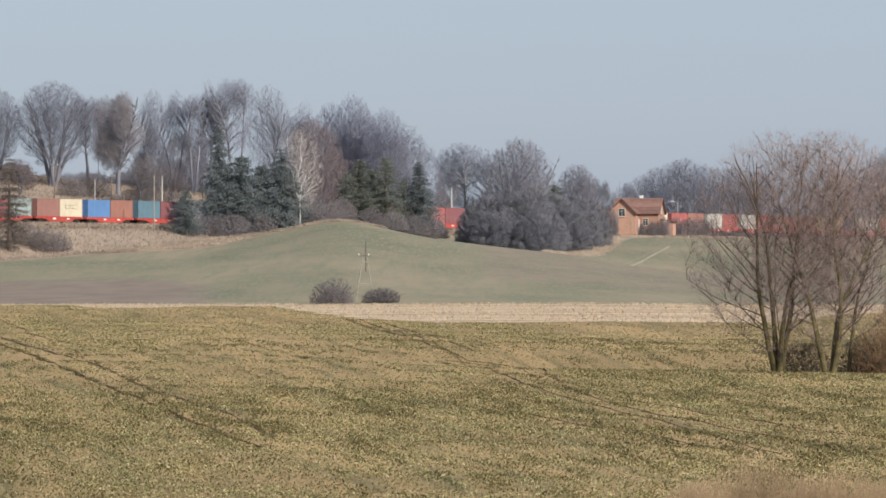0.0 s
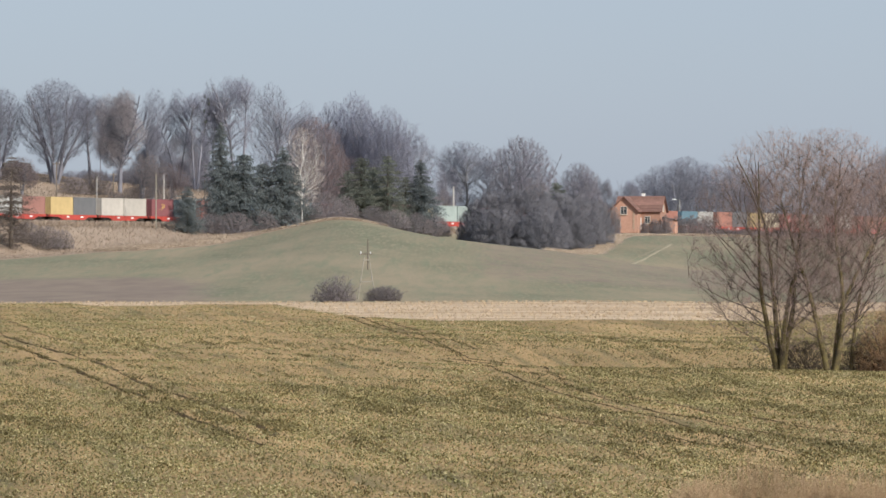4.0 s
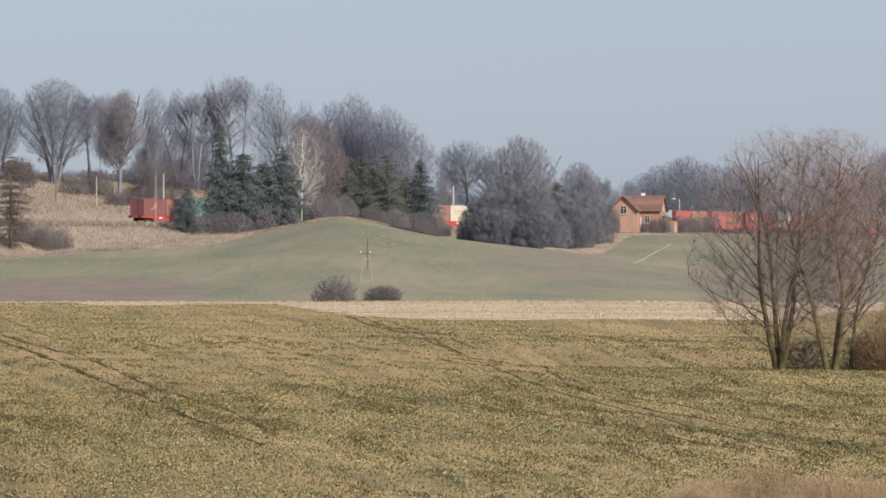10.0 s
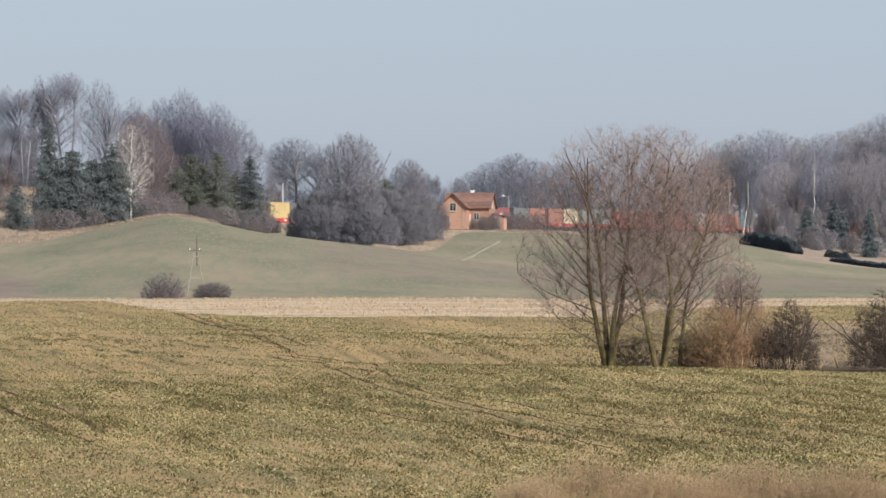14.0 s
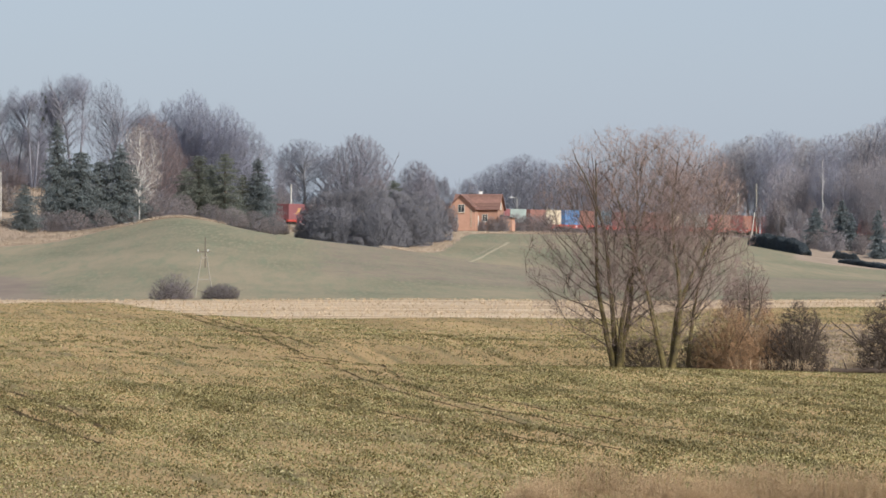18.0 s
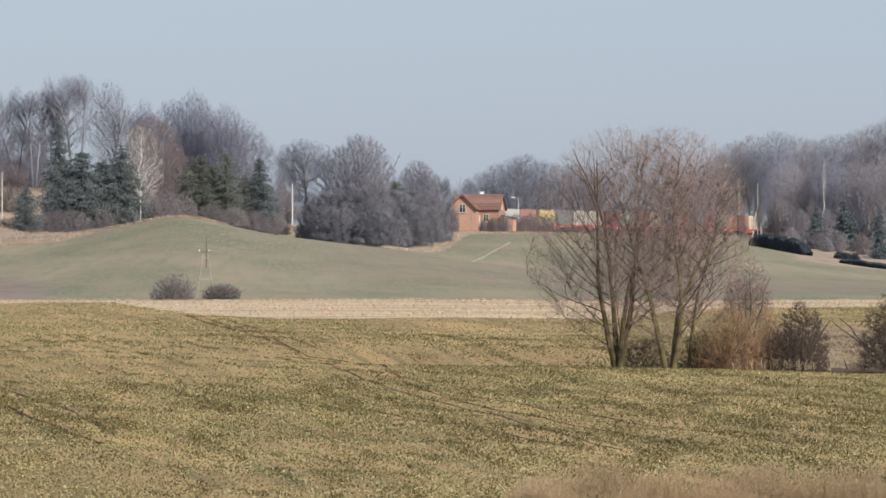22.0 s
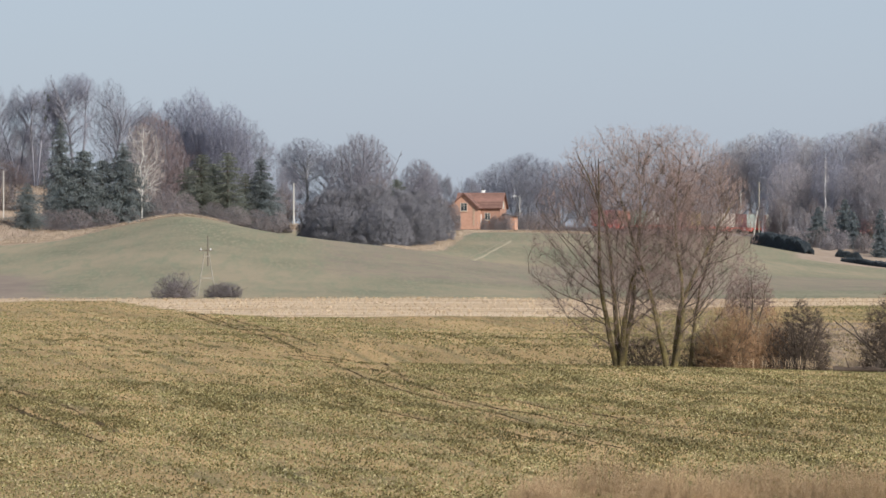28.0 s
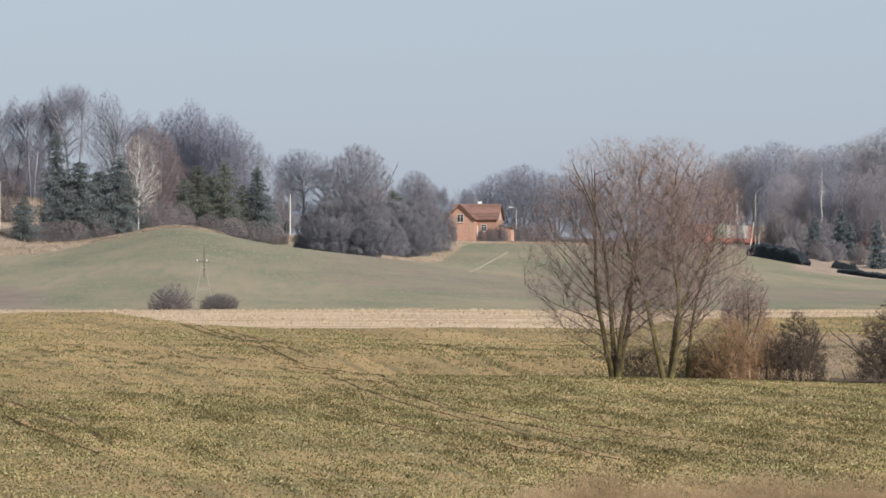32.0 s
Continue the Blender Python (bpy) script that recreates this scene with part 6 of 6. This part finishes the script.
x, y = scatter(rng, 9000, 430, 535, -0.085, 0.115)
keep = straw_zone(x, y) > 0.5
blades("straw_stubble", "pale dry straw and reed grass strip", x[keep], y[keep], 0.16, 0.06, STRAW_BLADE, 0.9, 23, "dry grass")
x, y = scatter(rng, 90000, 800, 990, 0.015, 0.065)
keep = near_line(x, y, MARGIN) < 1.8 + 1.2 * rng.uniform(-1, 1, len(x))
blades("margin_grass", "tall pale dry grass along the field margin", np.repeat(x[keep], 3) + rng.normal(0, 0.3, 3 * keep.sum()), np.repeat(y[keep], 3) + rng.normal(0, 0.4, 3 * keep.sum()), 0.34, 0.028, DRY_PALE, 1.0, 26, "dry grass")
x, y = scatter(rng, 90000, 770, 1000, -0.085, 0.07)
keep = (dry_zone(x, y) > 0.5) & (np.abs(track_offset(x, y)) > 3.4) & (near_line(x, y, MARGIN) > 4) & (x / y < 0.012)
blades("bank_grass", "dry tan grass on the railway bank", x[keep], y[keep], 0.4, 0.06, DRY_BLADE, 0.8, 24, "dry grass")
keep = (track_offset(x, y) < -3.3) & (track_offset(x, y) > -6.5) & (x / y < 0.012)
blades("verge_grass", "tall dry grass along the ballast's edge", np.repeat(x[keep], 4) + rng.normal(0, 0.5, 4 * keep.sum()), np.repeat(y[keep], 4) + rng.normal(0, 0.3, 4 * keep.sum()), 0.85, 0.05, DRY_BLADE, 0.6, 30, "dry grass")
x, y = scatter(rng, 120000, 798, 868, -0.062, -0.012)
keep = near_line(x, y, FRINGE) < 2.4 + 1.4 * rng.uniform(-1, 1, len(x))
blades("fringe_grass", "pale dry grass along the crest of the green hill", np.repeat(x[keep], 2) + rng.normal(0, 0.4, 2 * keep.sum()), np.repeat(y[keep], 2) + rng.normal(0, 0.5, 2 * keep.sum()), 0.32, 0.028, DRY_PALE, 1.0, 34, "dry grass")
# tall dry grass at the foot of the near trees
tuft = rng.uniform(26.5, 38.0, 26)
tuft = tuft[(26 * rng.uniform(0, 1, 230) ** 1.8).astype(int)]
x = tuft + rng.normal(0, 0.26, 230)
y = 333.6 + rng.normal(0, 1.1, 230) + (x - 26) * 0.1
blades("tall_grass", "tufts of tall pale dry grass at the field's edge", x, y, 0.72, 0.016, STRAW_BLADE, 0.5, 25, "dry grass")


x, y = scatter(rng, 6000, 345, 425, 0.083, 0.115)
blades("rough_grass", "rough tan grass beyond the near trees", x, y, 0.16, 0.04, DRY_BLADE, 1.0, 28, "dry grass")


def weeds(name, seed, x, y, tall, wide, label):
    """A patch of tall dry weeds: many thin branched stems with seed heads."""
    rng = np.random.default_rng(seed)
    n = int(wide * 110)
    fx, fy = rng.normal(0, wide * 0.27, n), rng.normal(0, 0.6, n)
    h = tall * np.exp(-(fx / (wide * 0.42)) ** 2) * rng.uniform(0.4, 1.12, n)
    gz = height(x + fx, y + fy) - float(height(x, y))
    foot = np.stack([fx, fy, gz - 0.05], axis=1)
    tip = foot + np.stack([rng.normal(0, 0.16, n), rng.normal(0, 0.16, n), h], axis=1)
    root = tagged(new(name), label, "weeds")
    root.matrix_basis = pose(x, y, float(height(x, y)))
    v, f = tubes(foot, tip, np.full(n, 0.0035), np.full(n, 0.002), 3)
    tagged(under("stalk_mass", raw_mesh("stalk_mass", v, f, WEED), root), kind="stuff")
    a, b, ra, rb = twigs(rng, foot, tip, n * 16, 0.17, 0.0035, 0.8)
    keep = a[:, 2] > gz.min() + 0.25 * tall
    v, f = tubes(a[keep], b[keep], ra[keep] * 1.3, rb[keep] * 1.5, 3)
    tagged(under("seed_mass", raw_mesh("seed_mass", v, f, WEED), root), kind="stuff")


weeds("weed_patch", 200, 10.8, 190, 1.8, 6.7, "rusty dry weeds standing at the field margin")
weeds("weed_patch", 201, 13.4, 187, 1.5, 6, "rusty dry weeds standing at the field margin")
weeds("weed_patch", 202, 16.2, 189, 1.6, 6.1, "rusty dry weeds standing at the field margin")
weeds("weed_patch", 203, 19, 188, 1.5, 6, "rusty dry weeds standing at the field margin")
weeds("weed_patch", 204, 8.5, 186, 1.2, 3.4, "rusty dry weeds standing at the field margin")


# ---- wheel ruts of the tramlines ------------------------------------------
def rut(points, wide, seed, material=None, name="wheel_rut", label="wheel rut across the crop field, its shade painted dark", whole=0.0):
    """A broken strip of soil pressed by a wheel, following the land; a rut's shade is in its dark colour."""
    rng = np.random.default_rng(seed)
    pts = np.array(points, float)
    seglen = np.hypot(*np.diff(pts, axis=0).T)
    total = np.concatenate([[0], np.cumsum(seglen)])
    s = np.arange(0, total[-1], 0.35)
    x, y = np.interp(s, total, pts[:, 0]), np.interp(s, total, pts[:, 1])
    x += np.cumsum(rng.normal(0, 0.012, len(s))) + rng.normal(0, 0.02, len(s))
    w = wide * np.clip(whole + (0.42 if seed < 3 else -0.6) + 0.5 * np.sin(s / 4.7 + seed) + 0.4 * np.sin(s / 1.13) + rng.normal(0, 0.35 if seed < 3 else 0.6, len(s)), 0.0, 1.2)
    dx, dy = np.gradient(x), np.gradient(y)
    q = np.hypot(dx, dy)
    nx, ny = -dy / q, dx / q
    rows = []
    for k, up in ((-1.0, -0.03), (-0.45, 0.03), (0.45, 0.03), (1.0, -0.03)):
        px, py = x + nx * w * k / 2, y + ny * w * k / 2
        rows.append(np.stack([px, py, height(px, py) + up], axis=1))
    verts = np.stack(rows, axis=1).reshape(-1, 3)
    i = np.arange(len(s) - 1)[:, None] * 4
    k = np.arange(3)[None]
    faces = np.stack([i + k, i + k + 1, i + 5 + k, i + 4 + k], axis=2).reshape(-1, 4)
    tagged(new(name, raw_mesh(name, verts, faces, material or RUT)), label, name.replace("_", " "), "tramlines", kind="structure")


for line, wide, seed in RUTS:
    rut(line, wide, seed)
for line, wide, seed in zip(FIELD_PATHS, (0.4, 0.7), (1, 2)):
    rut(line, wide, seed, TRACK_SOIL, "field_track", "pale trodden track across the green field", 0.6)


# ---- a fallen log and a stump by the field's edge --------------------------
def make_log(x0, y0, x1, y1, r):
    rng = np.random.default_rng(9)
    root = tagged(new("fallen_log"), "dark fallen log lying at the field's edge", "log")
    root.matrix_basis = pose(x0, y0, float(height(x0, y0)) + r * 0.7)
    dz = float(height(x1, y1) - height(x0, y0))
    k = np.linspace(0, 1, 9)[:, None]
    pts = k * np.array([x1 - x0, y1 - y0, dz]) + rng.normal(0, 0.05, (9, 3)) * (k > 0)
    rr = np.linspace(r, r * 0.6, 9) * rng.uniform(0.85, 1.15, 9)
    ring = np.linspace(0, 2 * math.pi, 9, endpoint=False)
    across = unit(np.array([y1 - y0, x0 - x1, 0.0]))
    v = (pts[:, None] + rr[:, None, None] * (np.cos(ring)[None, :, None] * across + np.sin(ring)[None, :, None] * np.array([0, 0, 1.0]))).reshape(-1, 3)
    a, b = np.meshgrid(np.arange(8), np.arange(9), indexing="ij")
    f = np.stack([a * 9 + b, a * 9 + (b + 1) % 9, (a + 1) * 9 + (b + 1) % 9, (a + 1) * 9 + b], axis=2).reshape(-1, 4)
    under("log_trunk", raw_mesh("log_trunk", v, f, TWIG_BLACK), root)
    for i in (2, 4, 6):
        d = np.array([rng.uniform(-0.4, 0.4), -0.2, rng.uniform(0.3, 0.8)])
        v, f = tubes(pts[i:i + 1], pts[i:i + 1] + d, [r * 0.35], [r * 0.12], 6)
        under("branch_stub", raw_mesh("branch_stub", v, f, TWIG_BLACK), root)


make_log(32.4, 331, 36.3, 330.4, 0.2)


def make_stump(x, y, tall, r):
    root = tagged(new("tree_stump"), "dark weathered stump beside the fallen log", "stump")
    root.matrix_basis = pose(x, y, float(height(x, y)))
    bm = rod(bm_new(), (0, 0, -0.2), (0.05, 0, tall), r * 1.25, r, 11)
    for v in bm.verts:
        v.co.x += 0.12 * r * math.sin(7 * v.co.y + v.co.z)
        v.co.z += 0.1 * math.sin(9 * v.co.x) * (v.co.z > 0.1)
    part("stump_wood", bm, BARK, root)


make_stump(35.1, 331.6, 0.75, 0.17)


# ---- a small shed on the hill ----------------------------------------------
def make_shed(x, y, turn):
    root = tagged(new("shed"), "small dark timber shed with a dark pitched roof on the hill", "shed")
    root.matrix_basis = pose(x, y, float(height(x, y)), 0, 0, turn)
    for yy in (-1.35, 1.35):
        part("wall", box(bm_new(), 0, yy, 0.55, 3.7, 0.15, 2.1), WOOD_POLE, root, "dark boarded wall")
    for xx in (-1.95, 1.95):
        part("gable", moved(gable_wall(2.85, 1.6, 2.7, 0.15), pose(xx, 0, 0, 0, 0, 90)), WOOD_POLE, root, "dark boarded gable")
    for k in (0, 180):
        part("roof", moved(box(bm_new(), 0, -0.98, 0, 4.6, 2.05, 0.08, 0.02), pose(0, 0, 2.78, 0, 0, k) @ pose(0, 0, 0, 37)), STEEL_DARK, root, "dark pitched roof slope")
    part("door", box(bm_new(), 0.6, -1.44, 0.75, 0.85, 0.06, 1.75, 0.01), WOOD_POLE, root, "dark plank door")


make_shed(-68.3, 902, 20)


# ---- movement -------------------------------------------------------------
def motions():
    times = [0, 2, 4, 6, 8, 10, 12, 14, 16, 18, 20, 22, 24, 26, 28, 30, 32]
    for k, wagon in enumerate(WAGONS):
        walk(wagon, [(t, train_pose(PITCH * k + 6.3, t, RAIL_TOP)) for t in times])
    for i, ob in enumerate(BOXES):
        ahead = PITCH * (i // 2) + 6.3 + (-3.12 if i % 2 == 0 else 3.12)
        walk(ob, [(t, train_pose(ahead, t, RAIL_TOP + 1.155)) for t in times])


motions()
